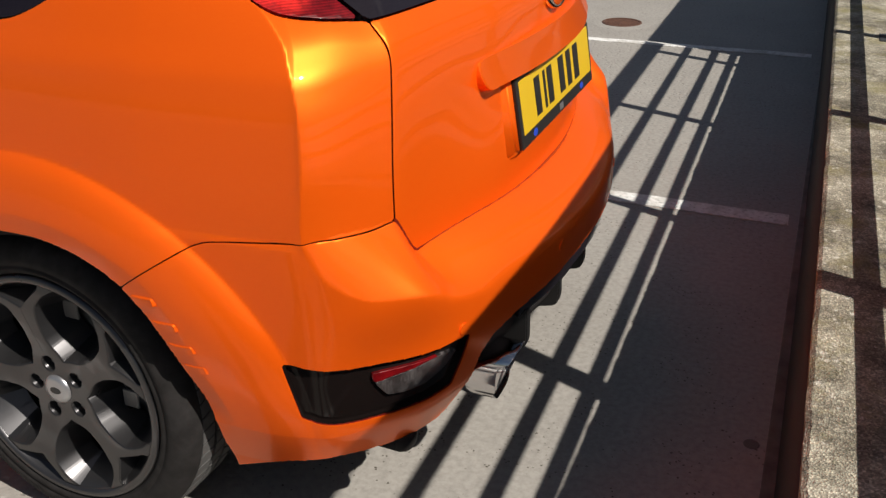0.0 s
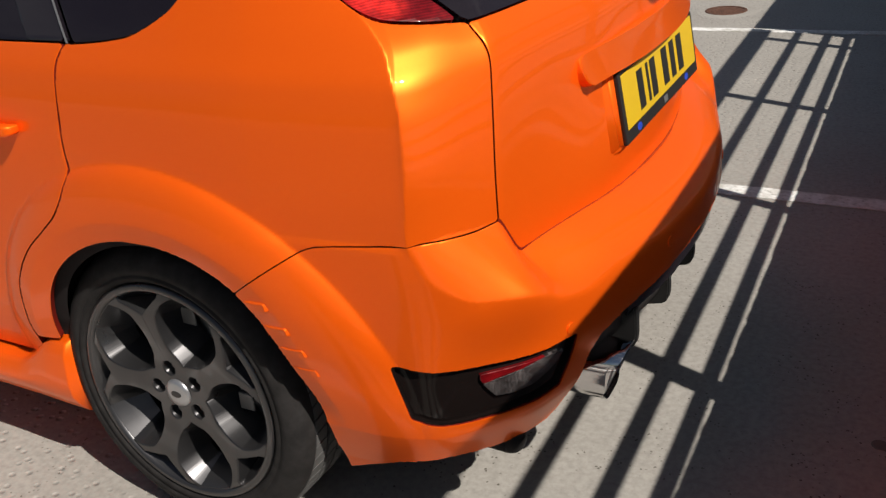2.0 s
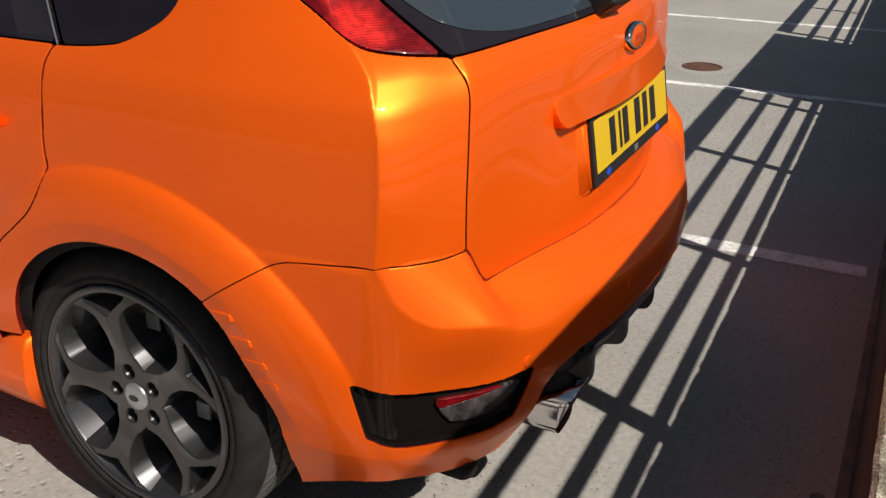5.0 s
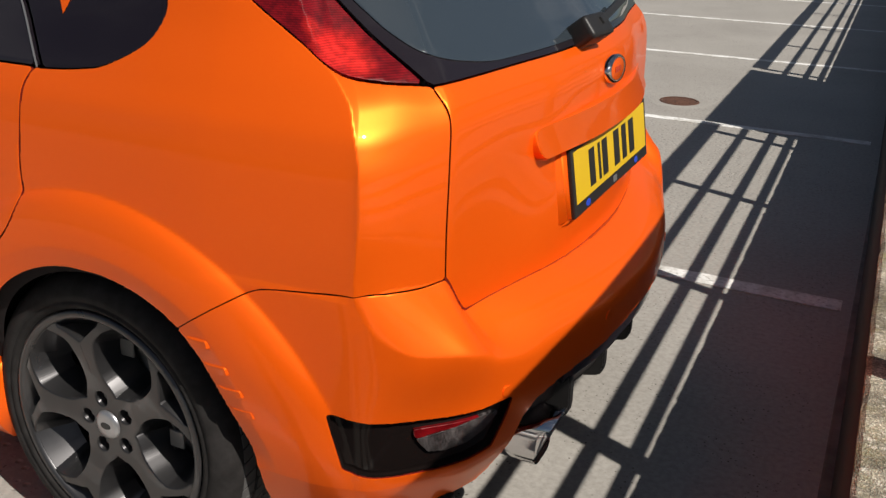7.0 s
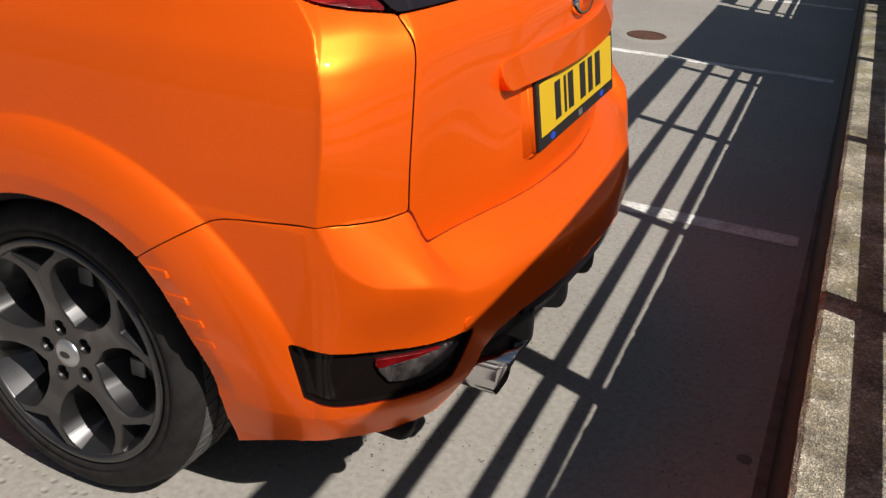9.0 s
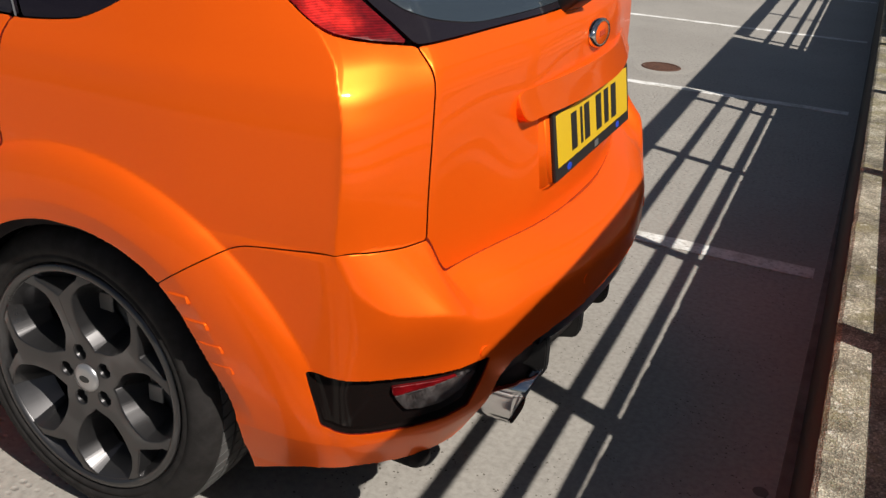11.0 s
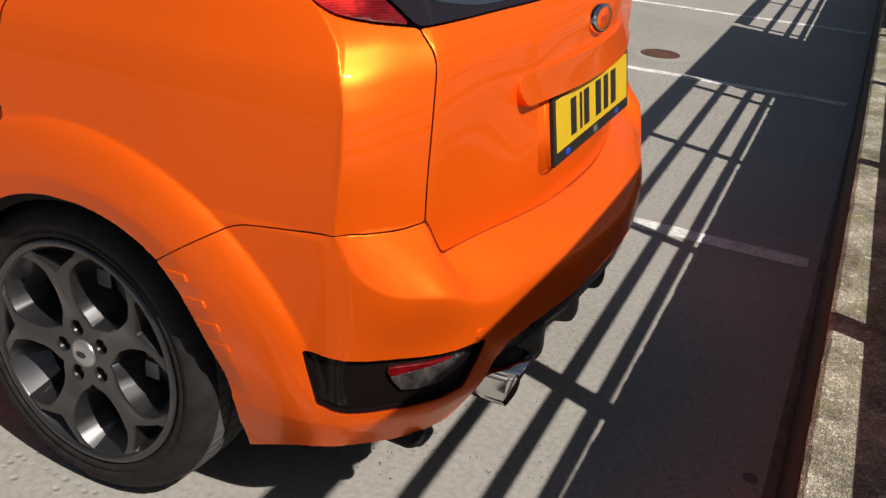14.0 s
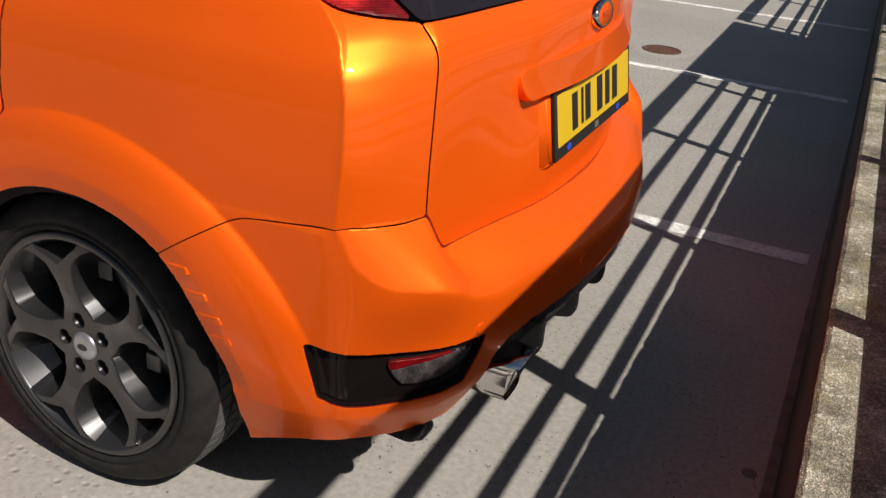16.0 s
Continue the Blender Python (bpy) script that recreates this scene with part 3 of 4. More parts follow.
def bumper_phi(s, z):
    a = np.abs(s)
    top = np.where(a > GATE, SEAM(a) - .0012, shelf_top(a) - .0006) - z
    bottom = z - np.interp(a, [0, .21, .32, .43, .508, .544, .564, .58, .592, .62, .72, .788, .828, .868, .928, .992, 1.052, 1.1], [.437, .431, .424, .418, .408, .386, .334, .294, .258, .242, .242, .247, .258, .262, .251, .224, .198, .185])
    return np.minimum.reduce([top, bottom, arch(s, z), -cluster_phi(s, z), 1.225 - a])


def cluster_phi(s, z):
    a = np.abs(s)
    top = np.interp(a, [.58, .60, .672, .74, .80, .836, .876, .916], [.450, .457, .462, .470, .479, .485, .490, .495]) - z
    bot = z - np.interp(a, [.60, .636, .69, .76, .812, .848, .874, .892, .91], [.366, .355, .351, .354, .360, .366, .372, .381, .394])
    right = a - .588 - .45 * np.clip(.452 - z, 0, 1)
    left = .920 - .21 * np.clip(.494 - z, 0, 1) - a
    return np.minimum.reduce([top, bot, right, left])


def fog_phi(s, z):
    a = np.abs(s) + .010 * sstep(.68, .78, np.abs(s))
    top = np.interp(a, [.62, .676, .764, .804, .812], [.437, .446, .454, .458, .456]) - z
    bot = z - np.interp(a, [.626, .655, .704, .752, .784, .80, .806], [.434, .412, .394, .394, .402, .430, .448])
    return np.minimum.reduce([top, bot, a - .626, .806 - a])


def fog_line(s):
    return np.interp(np.abs(s), [.66, .704, .764, .80], [.446, .443, .440, .438])


def fog_red(s, z):
    return np.minimum(fog_phi(s, z), z - fog_line(s) - .0005)


def fog_clear(s, z):
    return np.minimum(fog_phi(s, z), fog_line(s) - .0005 - z)


LAMP_LOW = pchip([.66, .70, .80, .868, .904, .94, 1.024, 1.2], [1.012, 1.018, 1.03, 1.042, 1.058, 1.082, 1.122, 1.20])


def lamp_phi(s, z):
    a = np.abs(s)
    return np.minimum.reduce([z - LAMP_LOW(a) - .0006, 1.018 + .93 * (a - .70) - z - GAP, 1.30 - z, 1.2 - a])


def qwin_phi(s, z):
    """The small fixed window behind the rear door."""
    x = 1.42 - s
    low = z - QWIN(x)
    return np.minimum.reduce([low, 1.36 - z, .170 - .35 * np.clip(z - 1.1, 0, 1) - x, x - (-.072 - .82 * (z - 1.006))])


QWIN = pchip([-.3, -.08, .044, .115, .148, .165, .172], [1.004, 1.007, 1.018, 1.046, 1.070, 1.10, 1.14])
DOOR = pchip([.30, .394, .46, .522, .58, .626, .67, .71, .75, .79, .83, .91, .97, .995, 1.01], [-.378, -.372, -.355, -.332, -.292, -.248, -.190, -.143, -.118, -.108, -.110, -.105, -.104, -.096, -.080])


def door_edge(z):
    """x of the rear edge of the rear door."""
    return np.where(z > 1.006, -.080 - .82 * (z - 1.006), DOOR(np.minimum(z, 1.01)))


def quarter_phi(s, z):
    x = 1.42 - s
    a = s
    seam = np.where(a > 1.25, 1.0, z - SEAM(np.minimum(a, 1.3)) - .0012)
    body = np.minimum.reduce([x - door_edge(z) - GAP, arch(s, z), seam, a - gate_edge(z) - .0022, 1.40 - z, z - .385])
    glassline = np.where(z > 1.016, a - (.70 + (z - 1.018) / .93) - GAP, 1.0)
    lamp = np.maximum(LAMP_LOW(a) - GAP - z, z - 1.30)
    lamp = np.where((a > 1.16) | (z < 1.0), 1.0, lamp)
    front = np.where((z > 1.006) & (z < 1.36), x - (-.060 - .82 * (z - 1.006)), 1.0)
    return np.minimum.reduce([body, glassline, lamp, front, -qwin_phi(s, z) - .004])


def door_phi(s, z):
    x = 1.42 - s
    return np.minimum.reduce([door_edge(z) - GAP - x, x + 1.02, 1.004 - z, z - .312, arch(s, z) - .012])


def dwin_phi(s, z):
    x = 1.42 - s
    return np.minimum.reduce([(-.080 - .82 * (z - 1.006)) - .006 - x, x + 1.0, 1.37 - z, z - 1.008])


def pillar_phi(s, z):
    x = 1.42 - s
    return np.minimum(dwin_phi(s, z), x - (-.185 - .82 * (z - 1.006)))


def front_door_phi(s, z):
    x = 1.42 - s
    return np.minimum.reduce([-1.025 - x, x + 1.96, 1.004 - z, z - .312])


def front_window_phi(s, z):
    x = 1.42 - s
    return np.minimum.reduce([-1.03 - x, 1.37 - z, z - 1.008, x + 1.93 - 1.7 * (z - 1.0)])


def fender_phi(s, z):
    x = 1.42 - s
    return np.minimum.reduce([-1.965 - x, x + 3.28, 1.0 + .13 * (x + 1.96) - z, z - .27, np.hypot(x + 2.64, z - AXLE) - .36])


def ball(cs, cz, rs, rz):
    return lambda s, z: (1 - np.hypot((s - cs) / rs, (z - cz) / rz)) * min(rs, rz)


def fin_phi(k):
    """One of the four small gills in the bumper's edge behind the wheel."""
    s_tip, s_root, z0 = ((1.110, 1.165, .596), (1.079, 1.118, .553), (1.058, 1.090, .511), (1.045, 1.078, .470))[k]

    def mid(s):
        k = np.clip((s - s_tip) / (s_root - s_tip), 0, 1)
        return z0 - .008 * k, .0060 + .0025 * k

    def phi(s, z):
        m, half = mid(s)
        return np.minimum.reduce([half - np.abs(z - m), s - s_tip - .35 * (z - z0), arch(s, z) - .004])

    def rise(s, z):
        m, half = mid(s)
        return .0004 + (.0040 + .0038 * np.clip((m + half - z) / (2 * half), 0, 1)) * (.45 + .55 * sstep(.004, .020, arch(s, z))) * (.8 + .2 * sstep(s_tip, s_tip + .016, s)) * (1 - .15 * k)
    return phi, rise


def flank(sign):
    """Panels of one side of the car."""
    f = (lambda s, z: skin2(s, z)) if sign > 0 else (lambda s, z: skin2(-s, z))
    kw = dict(f=f, flip=sign < 0)
    panel("quarter_panel", quarter_phi, .62, 1.95, .36, 1.41, .0042 if sign > 0 else .013, PAINT, car, edge=EDGE_SHADE, **kw)
    door = panel("rear_door", door_phi, 1.40, 2.46, .30, 1.02, .01, PAINT, car, edge=EDGE_SHADE, **kw)
    panel("rear_window_glass", dwin_phi, 1.45, 2.46, 1.0, 1.38, .012, GLASS, door, "dark tinted side glass", lift=-.005, **kw)
    panel("pillar_cover", pillar_phi, 1.45, 2.0, 1.0, 1.38, .008, GLOSSBLACK, door, "gloss black pillar cover", lift=-.002, **kw)
    panel("side_moulding", lambda s, z: np.minimum.reduce([s - 1.885, 2.44 - s, .018 - np.abs(z - (.565 - .17 * (s - 1.885)))]), 1.87, 2.46, .42, .60, .006, PAINT, door, lift=.006, depth=.010, soft=.8, roll=.002, **kw)
    panel("window_trim", lambda s, z: np.minimum.reduce([dwin_phi(s, z) + .004, .0014 - np.abs((1.42 - s) - (-.080 - .82 * (z - 1.006)) + .004)]), 1.45, 1.85, 1.0, 1.38, .0016, TRIM, door, "thin pale window trim", lift=.001, depth=.003, roll=.0003, **kw)
    panel("quarter_window", qwin_phi, 1.18, 1.75, 1.0, 1.38, .008, GLASS, car, "dark tinted quarter glass", lift=-.004, **kw)
    panel("tail_lamp", lamp_phi, .66, 1.22, 1.0, 1.31, .006, REDLENS, car, "glossy red tail lamp lens", lift=.002, **kw)
    house = panel("reflector_housing", cluster_phi, .57, .94, .32, .51, .004, HOUSING, car, "gloss black reflector housing", lift=-.012, depth=.03, **kw)
    panel("housing_lip", lambda s, z: np.minimum(cluster_phi(s, z), .0045 - cluster_phi(s, z)), .57, .94, .32, .51, .002, HOUSING, house, lift=-.004, depth=.008, **kw)
    panel("red_reflector", fog_red, .60, .83, .385, .46, .003, REDLENS, house, "red reflector lens", lift=-.004, depth=.01, soft=.8, **kw)
    panel("fog_lens", fog_clear, .60, .83, .385, .46, .003, CLEARLENS, house, "clear ribbed fog lamp lens", lift=-.004, depth=.01, soft=.8, **kw)
    for k in range(4):
        phi, rise = fin_phi(k)
        panel("vent_fin", phi, .98, 1.22, .44, .64, .0022, PAINT, car, lift=rise, depth=.007, soft=.25, roll=.0010, splay=.0045, **kw)
    for s in (.608, .25):
        panel("parking_sensor", ball(s, .474 if s > .5 else .49, .0115, .0115), s - .02, s + .02, .45, .51, .0015, PAINT, car, lift=.0022, depth=.003, roll=.0006, soft=1.0, **kw)
    front = panel("front_door", front_door_phi, 2.43, 3.42, .30, 1.02, .02, PAINT, car, edge=EDGE_SHADE, **kw)
    panel("front_window_glass", front_window_phi, 2.43, 3.4, 1.0, 1.38, .02, GLASS, front, "dark tinted side glass", lift=-.005, **kw)
    panel("front_wing", fender_phi, 3.36, 4.74, .25, 1.02, .02, PAINT, car, **kw)


flank(1)
flank(-1)
panel("window_sticker", lambda s, z: np.minimum.reduce([1.116 - z, (s - 1.481) + (z - 1.092) * .42, (1.481 - s) + (z - 1.092) * .67]), 1.46, 1.51, 1.085, 1.125, .002, PAINT, car, "small orange triangular sticker on quarter glass", lift=-.0025, depth=.001, roll=0)
gate = panel("tailgate", gate_phi, -.70, .70, .60, 1.03, .0065, PAINT, car, edge=EDGE_SHADE)
panel("bumper", bumper_phi, -1.24, 1.24, .17, .73, .0042, PAINT, car, edge=EDGE_SHADE)
FRIT = pchip([0, .35, .464, .584, .672, .728, .768, .9], [1.028, 1.025, 1.026, 1.038, 1.058, 1.090, 1.124, 1.24])
screen = panel("rear_window", lambda s, z: np.minimum.reduce([.69 + (z - 1.018) / .93 - np.abs(s), z - 1.016, 1.40 - z]), -1.1, 1.1, 1.01, 1.41, .012, GLOSSBLACK, gate, "dark rear window with black border", lift=.001, soft=0.0, roll=.0003)
panel("rear_glass", lambda s, z: np.minimum(z - FRIT(np.abs(s)), 1.37 - z), -1.1, 1.1, 1.015, 1.40, .01, REARGLASS, screen, "tinted rear glass", lift=.003, depth=.002, roll=.0)

# strip behind the tailgate's lower gap: orange body in shade, painted as dark red
panel("gate_aperture", lambda s, z: .012 - np.abs(z - shelf_top(np.abs(s))) - .02 * sstep(.56, .585, np.abs(s)), -.60, .60, .57, .66, .004, GAP_SHADE, car, "dark red strip in the gap, shade put into its colour", lift=-.0030, depth=.004, roll=0)

# dark line added on the skin, standing for the gate corner's shaded gap
for _side in (1, -1):
    panel("corner_gap_line", lambda s, z: np.minimum.reduce([.0018 * sstep(.565, .63, s) + .0002 - np.abs(z - shelf_top(s) - .0012) * .66, s - .566, .667 - s]), .58, .68, .60, .72, .0016, EDGE_SHADE, gate, "dark line drawn for the shaded gap at the gate's corner", f=(lambda s, z: skin2(s, z)) if _side > 0 else (lambda s, z: skin2(-s, z)), flip=_side < 0, lift=.0006, depth=.006, roll=.0004)

# boot handle over the plate
handle_bar = panel("boot_handle", lambda s, z: .018 - np.hypot(np.maximum(np.abs(s) - .372 + .25 * np.clip(.868 - z, 0, 1), 0), np.maximum(np.abs(z - .868) - .010, 0)), -.45, .45, .83, .93, .004, PAINT, gate, lift=lambda s, z: .013 + .011 * (1 - sstep(.12, .36, np.abs(s))) + .38 * (.868 - z), depth=.036, soft=.8, roll=.004, splay=.007)

# wiper
motor = part("wiper_motor_cover", box(-.028, .034, -.05, .05, -.026, .024, .011, 3), BLACK, gate, "black wiper pivot cover", True)
motor.matrix_basis = pose(.668, -.105, 1.036, 0, -38, -6)
arm = part("wiper_arm", box(-.010, .010, 0, .40, -.008, .008, .004), BLACK, gate, "black wiper arm")
arm.matrix_basis = pose(.690, -.10, 1.056, 4, -38, 5)

# oval badge, left plain
badge = lathe([(.0, .0), (.027, 0), (.030, -.004), (.030, -.012)], 40)
ring = lathe([(.0235, .0005), (.0275, .0015), (.0305, -.003), (.0305, -.012)], 40)
for name, bm, m in (("badge_face", badge, PAINT), ("badge_ring", ring, CHROME)):
    for v in bm.verts:
        v.co = Vector((-v.co.y, v.co.x * 2.0, v.co.z))
    ob = part(name, bm, m, gate, "plain oval badge" if name == "badge_face" else "chrome badge ring", True)
    ob.matrix_basis = pose(float(skin(0, .95)[0]) + .012, 0, .948, 0, -5, 0)
for k in range(3):
    b2 = part("badge_bar", box(0, .0012, -.018 + k * .014, -.008 + k * .014, -.006, .006, .0004, 1), INK_RED, gate)
    b2.matrix_basis = pose(float(skin(0, .95)[0]) + .0125, 0, .948, 0, -5, 0)

# dark shell behind the panels
panel("inner_shell", lambda s, z: np.minimum.reduce([arch(s, z) + .02, 1.41 - z, z - .33]), -2.45, 2.45, .29, 1.42, .02, INNER, car, lift=-.022, depth=.001)


def liner(x0):
    """The lining of a wheel arch, open to the outside."""
    bm = bmesh.new()
    rows = []
    for i in range(41):
        a = radians(12 + 172 * i / 40)
        rows.append([bm.verts.new((x0 + r * math.cos(a), y, AC[1] + r * math.sin(a))) for r, y in ((.372, -.845), (.385, -.83), (.385, -.60), (.05, -.60))])
    for p, q in zip(rows, rows[1:]):
        for k in range(3):
            bm.faces.new((p[k], p[k + 1], q[k + 1], q[k]))
    return bm


for x0 in (AC[0], -2.64):
    for sign in (1, -1):
        bm = liner(x0)
        if sign < 0:
            for v in bm.verts:
                v.co.y = -v.co.y
        part("arch_liner", bm, INNER, car)


def sill(sign):
    """Side skirt under the doors, rising to the wheel arch at its rear end."""
    bm = bmesh.new()
    rows = []
    xs = [-2.27 + .05 * i for i in range(37)] + [-.44, -.40, -.37, -.34, -.315, -.30, -.29]
    for x in xs:
        up = float(sstep(-.47, -.33, x))
        w = .003 * up
        prof = [(-.70, .19), (-.838, .185), (-.856 - w, .197), (-.872 - w, .225), (-.884 - w, .250), (-.886 - w, .262 + .02 * up), (-.878 - w, .288 + .06 * up), (-.862 - w * 2.2, .300 + .075 * up), (-.80, .306 + .085 * up)]
        rows.append([bm.verts.new((x, y * sign, max(z, .20))) for y, z in prof])
    for p, q in zip(rows, rows[1:]):
        for k in range(len(p) - 1):
            bm.faces.new((p[k], p[k + 1], q[k + 1], q[k]))
    bm.faces.new(rows[0])
    bm.faces.new(rows[-1])
    bmesh.ops.recalc_face_normals(bm, faces=bm.faces)
    return bm


for sign in (1, -1):
    part("side_skirt", sill(sign), PAINT, car, "orange side skirt", True)
    sx = part("door_handle", box(-.115, .118, -.0125, .0115, -.0145, .0145, .0112, 5), PAINT, car, "orange pull handle", True)
    for v in sx.data.vertices:
        v.co.y += (.024 if v.co.x > 0 else .012) * (abs(v.co.x) / .115) ** 4
        v.co.z = v.co.z * (1 - .45 * max(0, v.co.x / .118) ** 5) + .004 * v.co.x / .115
    sx.matrix_basis = pose(-.334, -.906 * sign, .853, 0, 0, 0 if sign > 0 else 180)

# ---- exhaust and diffuser ----
for sign in (1, -1):
    bm = bmesh.new()
    rings = []
    N_SEG = 36
    for x, k in ((.55, .80), (.66, .97), (.70, 1.0), (.765, 1.01), (.776, 1.02), (.778, 1.0), (.774, .94), (.70, .92), (.60, .90)):
        ring = []
        for i in range(N_SEG):
            a = 2 * math.pi * i / N_SEG
            c, d = math.cos(a), math.sin(a)
            q = (abs(c) ** 4 + abs(d) ** 4) ** (-1 / 4)
            ring.append(bm.verts.new((x - (.012 if sign > 0 else .05) + (.022 * d * q if x > .77 else 0), sign * (-.450 + .047 * c * q * k), .297 + .055 * d * q * k)))
        rings.append(ring)
    for p, q in zip(rings, rings[1:]):
        for i in range(N_SEG):
            bm.faces.new((p[i], p[(i + 1) % N_SEG], q[(i + 1) % N_SEG], q[i]))
    bmesh.ops.recalc_face_normals(bm, faces=bm.faces)
    part("exhaust_tip", bm, CHROME, car, "polished chrome exhaust tip", True)

box_under = part("silencer", tube((.30, -.642, .238), (.618, -.642, .230), .030, 24), RUBBER, car, "black silencer end", True)
bm = bmesh.new()
bmesh.ops.create_uvsphere(bm, u_segments=24, v_segments=12, radius=.030)
bmesh.ops.translate(bm, verts=bm.verts, vec=(.618, -.642, .230))
part("silencer_cap", bm, RUBBER, box_under, "", True)
part("floor_pan", box(-3.2, .52, -.72, .72, .20, .30, .02), INNER, car)
bm = bmesh.new()
rows = []
for i in range(25):
    y = -.375 + .75 * i / 24
    d = .035 * (abs(y) / .5) ** 3
    rows.append([bm.verts.new((x - d, y, z)) for x, z in ((.770, .400), (.770, .375), (.752, .345), (.71, .318), (.60, .27), (.52, .26))])
for p, q in zip(rows, rows[1:]):
    for k in range(5):
        bm.faces.new((p[k], q[k], q[k + 1], p[k + 1]))
diffuser = part("diffuser", bm, BLACK, car, "black ribbed lower diffuser", True)
panel("lower_trim", lambda s, z: np.minimum.reduce([np.interp(np.abs(s), [0, .21, .32, .43, .508, .544, .56], [.437, .431, .424, .418, .408, .388, .36]) + .004 - z, z - .385, .40 - np.abs(s)]), -.41, .41, .37, .45, .005, GLOSSBLACK, diffuser, "gloss black strip under the bumper", lift=-.006, depth=.02)
for y in (-.365, -.19, 0, .19, .365):
    bm = bmesh.new()
    low = .012 if abs(y) > .3 else 0
    prof = [(.796, .395), (.799, .375), (.800, .340 - low), (.797, .322 - low), (.788, .312 - low), (.76, .305 - low), (.60, .268), (.60, .38)]
    d = .045 * (abs(y) / .5) ** 2.4 + (.012 if y > .1 else 0)
    a = [bm.verts.new((x - d, y - .012, z)) for x, z in prof]
    c = [bm.verts.new((x - d, y + .012, z)) for x, z in prof]
    bm.faces.new(a)
    bm.faces.new(c[::-1])
    for k in range(len(prof)):
        bm.faces.new((a[k], c[k], c[(k + 1) % len(prof)], a[(k + 1) % len(prof)]))
    bmesh.ops.recalc_face_normals(bm, faces=bm.faces)
    bmesh.ops.bevel(bm, geom=bm.edges[:], offset=.003, segments=2, affect="EDGES")
    part("diffuser_fin", bm, BLACK, diffuser)


# ---- wheels ----
WHEEL_TURN = radians(104)


def wheel_phi(a, r):
    d = np.abs((np.degrees(a) + 36) % 72 - 36)
    A = WIN_A(r)
    B = WIN_B(r)
    lo, hi = .073 + .004 * np.cos(np.radians(d * 5)), .2215
    big = np.minimum.reduce([(d - A) * r * .0174, r - lo, hi - r - .06 * np.clip((A + 5 - d) / 40, 0, 1) * 0])
    fork = np.minimum.reduce([(B - d) * r * .0174, r - .176, .2225 - r])
    hole = .0162 - np.sqrt(r ** 2 + .054 ** 2 - 2 * r * .054 * np.cos(np.radians(d)))
    return -np.maximum.reduce([big, fork, hole])


WIN_A = pchip([.07, .082, .092, .11, .14, .17, .195, .21, .222], [34, 23, 16, 11, 8.8, 10, 15.5, 20.5, 25])
WIN_B = pchip([.16, .176, .19, .205, .216, .226], [-4, .8, 6.5, 12.0, 15, 15.5])
DISH = pchip([0, .045, .08, .12, .17, .205, .224, .25], [-.008, -.008, -.007, -.004, .001, .002, -.001, -.005])


def wheel_face(a, r):
    a, r = np.asarray(a, float), np.asarray(r, float)
    d = DISH(r) + .0022 * np.cos(5 * a) * sstep(.06, .12, r) * (1 - sstep(.17, .21, r))
    return np.stack([r * np.cos(a + WHEEL_TURN), -d, r * np.sin(a + WHEEL_TURN)], -1)


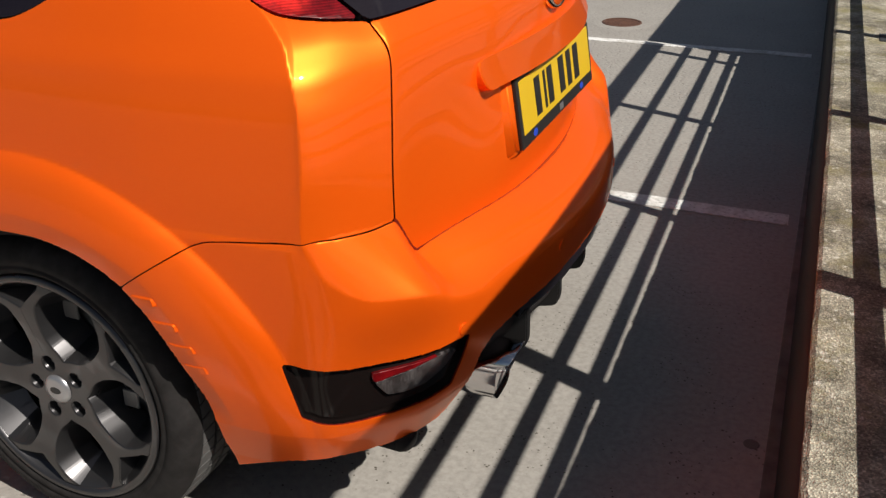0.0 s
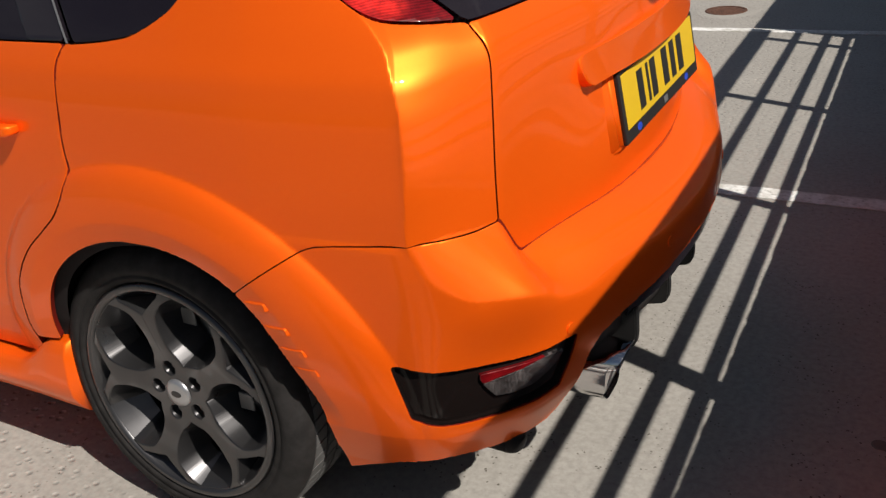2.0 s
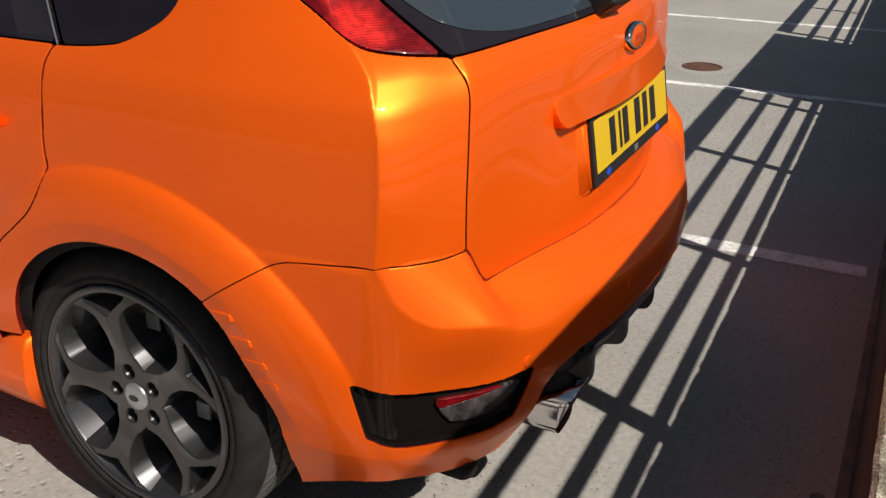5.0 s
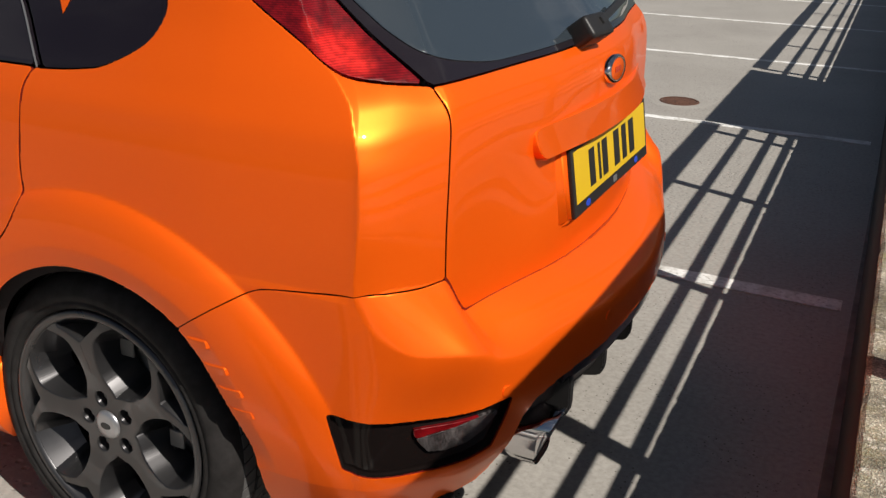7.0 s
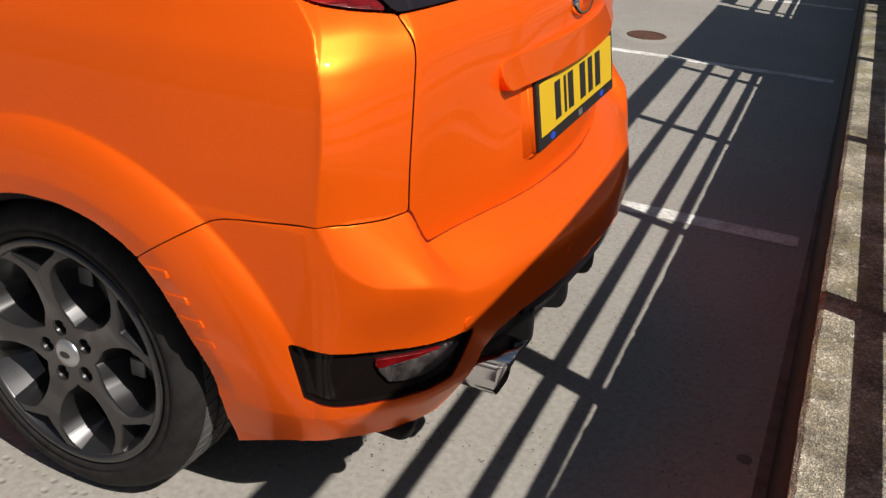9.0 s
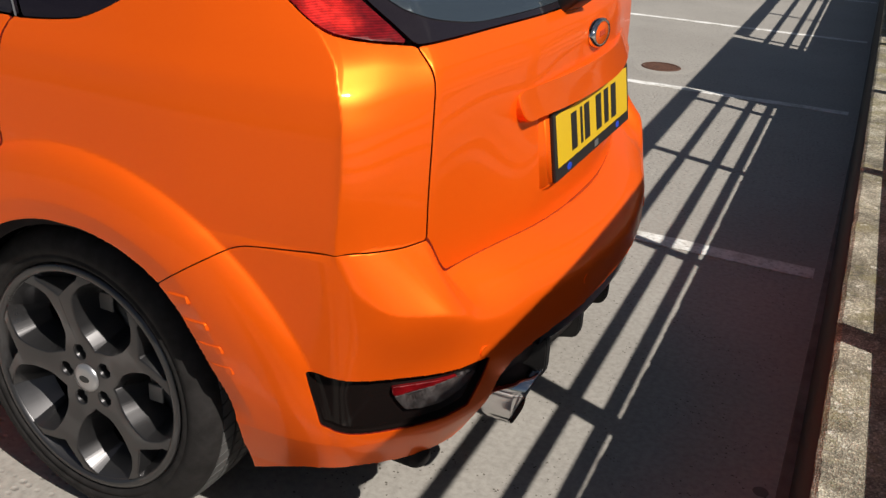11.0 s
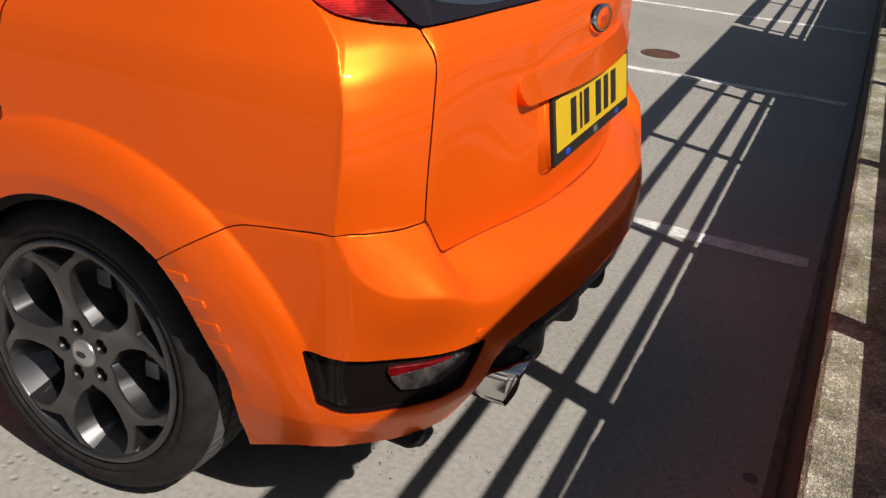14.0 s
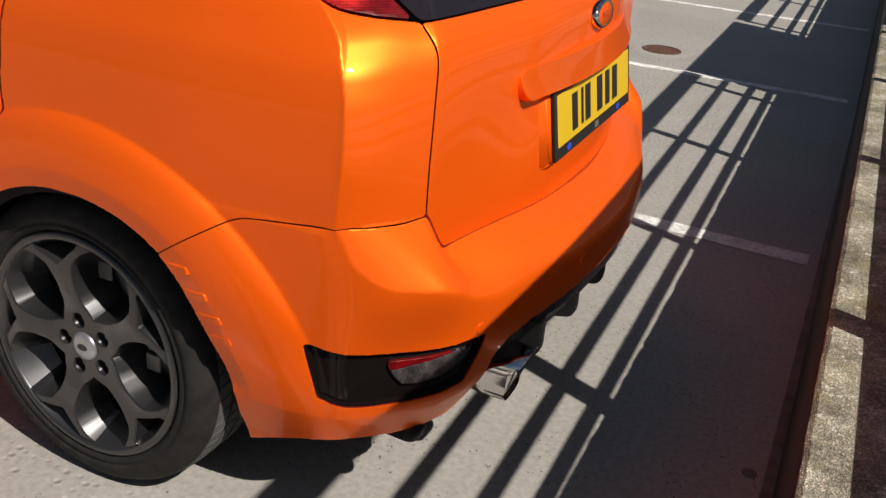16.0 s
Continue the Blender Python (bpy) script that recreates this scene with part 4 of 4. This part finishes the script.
def wheel(x, sign):
    w = empty("wheel")
    w.parent = car
    tyre = lathe([(.232, -.20), (.262, -.215), (.295, -.212), (.309, -.195), (.3125, -.17), (.3125, -.045), (.309, -.024), (.300, -.010), (.288, -.001), (.272, .005), (.262, .0055), (.260, .0035), (.256, .0035), (.2535, .006), (.246, .003), (.238, -.006), (.234, -.10)], 128, True)
    t = part("tyre", tyre, RUBBER, w, "black low-profile rubber tyre", True)
    # tread blocks
    bm = bmesh.new()
    for row, (y0, y1) in enumerate(((.034, .062), (.071, .100), (.109, .138), (.147, .176))):
        n = 66
        for i in range(n):
            a0 = 2 * math.pi * (i + (.35 if row % 2 else 0)) / n
            a1 = a0 + 2 * math.pi / n * .86
            sk = (.012, .006, -.006, -.012)[row]
            vs = []
            for r in (.311, .3165):
                for y, a in ((y0, a0), (y1, a0 + sk / .318), (y1, a1 + sk / .318), (y0, a1)):
                    rr = r - (.004 if (row == 0 and y == y0) or (row == 3 and y == y1) else 0)
                    vs.append(bm.verts.new((rr * math.cos(a), y, rr * math.sin(a))))
            bm.faces.new(vs[4:8])
            for k in range(4):
                bm.faces.new((vs[k], vs[(k + 1) % 4], vs[4 + (k + 1) % 4], vs[4 + k]))
    bmesh.ops.recalc_face_normals(bm, faces=bm.faces)
    tagged(part("tread", bm, TREAD, t), kind="stuff")
    rim = lathe([(.2215, -.006), (.2245, .0025), (.230, .0045), (.237, .003), (.2405, -.001), (.2405, -.006), (.233, -.012), (.222, -.03), (.214, -.09), (.214, -.19), (.236, -.20)], 128)
    part("rim", rim, ALLOY, w, "dark grey alloy rim", True)
    panel("spokes", wheel_phi, 0, 2 * math.pi, .018, .2245, .0036, ALLOY, w, "dark grey forked alloy spokes", f=wheel_face, depth=.074, roll=.0034, soft=.8, splay=.028)
    part("brake_disc", lathe([(.05, -.085), (.155, -.085), (.155, -.11), (.05, -.11)], 64, True), DISC, w, "grey brake disc")
    cal = part("brake_caliper", box(.10, .175, .06, .12, -.055, .055, .012, 3), DISC, w, "grey brake caliper")
    cal.rotation_euler = (0, radians(-25), 0)
    for px, py in ((.018, .152), (.131, -.016)):
        pad = part("wheel_weight", box(-.018, .018, 0, .006, -.019, .019, .002, 1), DISC, w, "small square grey pad")
        pad.location = (px, .052, py)
    cap = part("centre_cap", lathe([(0, .0), (.020, -.0005), (.028, -.003), (.0305, -.008), (.031, -.02)], 40), CAP, w, "silver centre cap", True)
    oval = lathe([(0, .0008), (.012, .0008), (.0135, -.0006)], 24)
    for v in oval.verts:
        v.co.z *= .55
    part("cap_badge", oval, INK, cap, "plain dark oval badge")
    for k in range(5):
        a = WHEEL_TURN + radians(72 * k)
        c, s = .054 * math.cos(a), .054 * math.sin(a)
        well = lathe([(.0180, -.012), (.0172, -.016), (.0155, -.028), (.014, -.038), (0, -.038)], 20)
        bmesh.ops.translate(well, verts=well.verts, vec=(c, 0, s))
        b = part("bolt_well", well, WELL, w, "", True)
        bm = bmesh.new()
        bmesh.ops.create_cone(bm, cap_ends=True, segments=6, radius1=.0095, radius2=.008, depth=.014)
        bmesh.ops.rotate(bm, verts=bm.verts, cent=(0, 0, 0), matrix=Euler((radians(90), 0, 0)).to_matrix())
        bmesh.ops.translate(bm, verts=bm.verts, vec=(c, .029, s))
        part("wheel_nut", bm, DISC, b)
    w.location, w.scale = (x, -.862 * sign, AXLE - .0005), (1.005, 1.005, 1.005)
    w.rotation_euler = (radians(-2.8), 0, 0 if sign > 0 else math.pi)
    return w


for x in (-.0035, -2.64):
    wheel(x, 1)
    wheel(x, -1)

# ---- number plate: holder, yellow face and plain bars ----
bm = bmesh.new()
back, face = [], []
for y, z in ((-1, -1), (1, -1), (1, 1), (-1, 1)):
    back.append(bm.verts.new((-.042, y * (.352 if z > 0 else .322), -.094 if z < 0 else .094)))
    face.append(bm.verts.new((-.0045, y * (.300 if z > 0 else .283), -.080 if z < 0 else .080)))
bm.faces.new(face)
for k in range(4):
    bm.faces.new((back[k], back[(k + 1) % 4], face[(k + 1) % 4], face[k]))
bmesh.ops.recalc_face_normals(bm, faces=bm.faces)
bmesh.ops.bevel(bm, geom=bm.edges[:], offset=.007, segments=4, affect="EDGES")
mount = part("plate_mount", bm, PAINT, gate, "orange pressed pad behind the plate", True)
mount.matrix_basis = pose(.713, 0, .766, 0, -9, 0)
plate = part("number_plate", box(-.005, .004, -.274, .274, -.076, .066, .004), BLACK, gate, "yellow number plate in a black holder")
plate.matrix_basis = pose(.713, 0, .766, 0, -9, 0)
part("plate_face", box(.003, .0052, -.258, .258, -.050, .058, .001, 1), YELLOW, plate, "yellow reflective plate face")
for y0, w in ((-.172, .036), (-.112, .015), (-.084, .036), (.0, .040), (.062, .034), (.118, .040)):
    part("plate_bar", box(.0055, .0062, y0, y0 + w, -.036, .043, .0003, 1), INK, plate)
for y0 in (-.19, .17):
    oval = lathe([(0, .0008), (.011, .0008), (.0125, 0)], 24)
    for v in oval.verts:
        v.co = Vector((-v.co.y + .0042, y0 + v.co.x * 1.15, v.co.z * .62 - .063))
    part("holder_oval", oval, BLUE, plate, "small blue oval")
part("holder_mark", box(.0042, .005, -.014, .012, -.070, -.056, .0003, 1), CAP, plate, "small grey mark")

# ---- roof and nose ----
def sheet(name, fn, nu, nv, material, label=""):
    bm = bmesh.new()
    g = [[bm.verts.new(fn(i / nu, j / nv)) for j in range(nv + 1)] for i in range(nu + 1)]
    for i in range(nu):
        for j in range(nv):
            bm.faces.new((g[i][j], g[i + 1][j], g[i + 1][j + 1], g[i][j + 1]))
    bmesh.ops.remove_doubles(bm, verts=bm.verts, dist=1e-5)
    bmesh.ops.recalc_face_normals(bm, faces=bm.faces)
    return part(name, bm, material, car, label, True)


def roof_at(u, v):
    x = .34 - 1.62 * u
    y = (2 * v - 1) * .60
    return (x, y, 1.395 + .075 * (1 - (2 * v - 1) ** 2) * (.55 + .45 * math.sin(math.pi * min(1, .15 + u * .8))))


sheet("roof", roof_at, 24, 16, PAINT, "orange roof")
sheet("windscreen", lambda u, v: (-1.26 - .72 * u + .12 * u * (2 * v - 1) ** 2, (2 * v - 1) * (.60 + .18 * u), 1.40 + .055 * (1 - (2 * v - 1) ** 2) * (1 - u) - .42 * u), 16, 16, GLASS, "tinted windscreen")
sheet("bonnet", lambda u, v: (-1.95 - 1.33 * u, (2 * v - 1) * (.80 - .06 * u), .985 - .17 * u - .09 * u ** 3 + .05 * (1 - (2 * v - 1) ** 2)), 16, 16, PAINT, "orange bonnet")
sheet("front_bumper", lambda u, v: (-3.27 - .24 * (1 - abs(2 * v - 1) ** 2.6) + .06 * (1 - u) ** 2, (2 * v - 1) * .86, .24 + .55 * u), 14, 24, PAINT, "orange front bumper")
sheet("spoiler", lambda u, v: (.42 - .25 * u, (2 * v - 1) * .56, 1.40 + .055 * u + .012 * math.sin(math.pi * u)), 6, 12, PAINT, "orange roof spoiler")
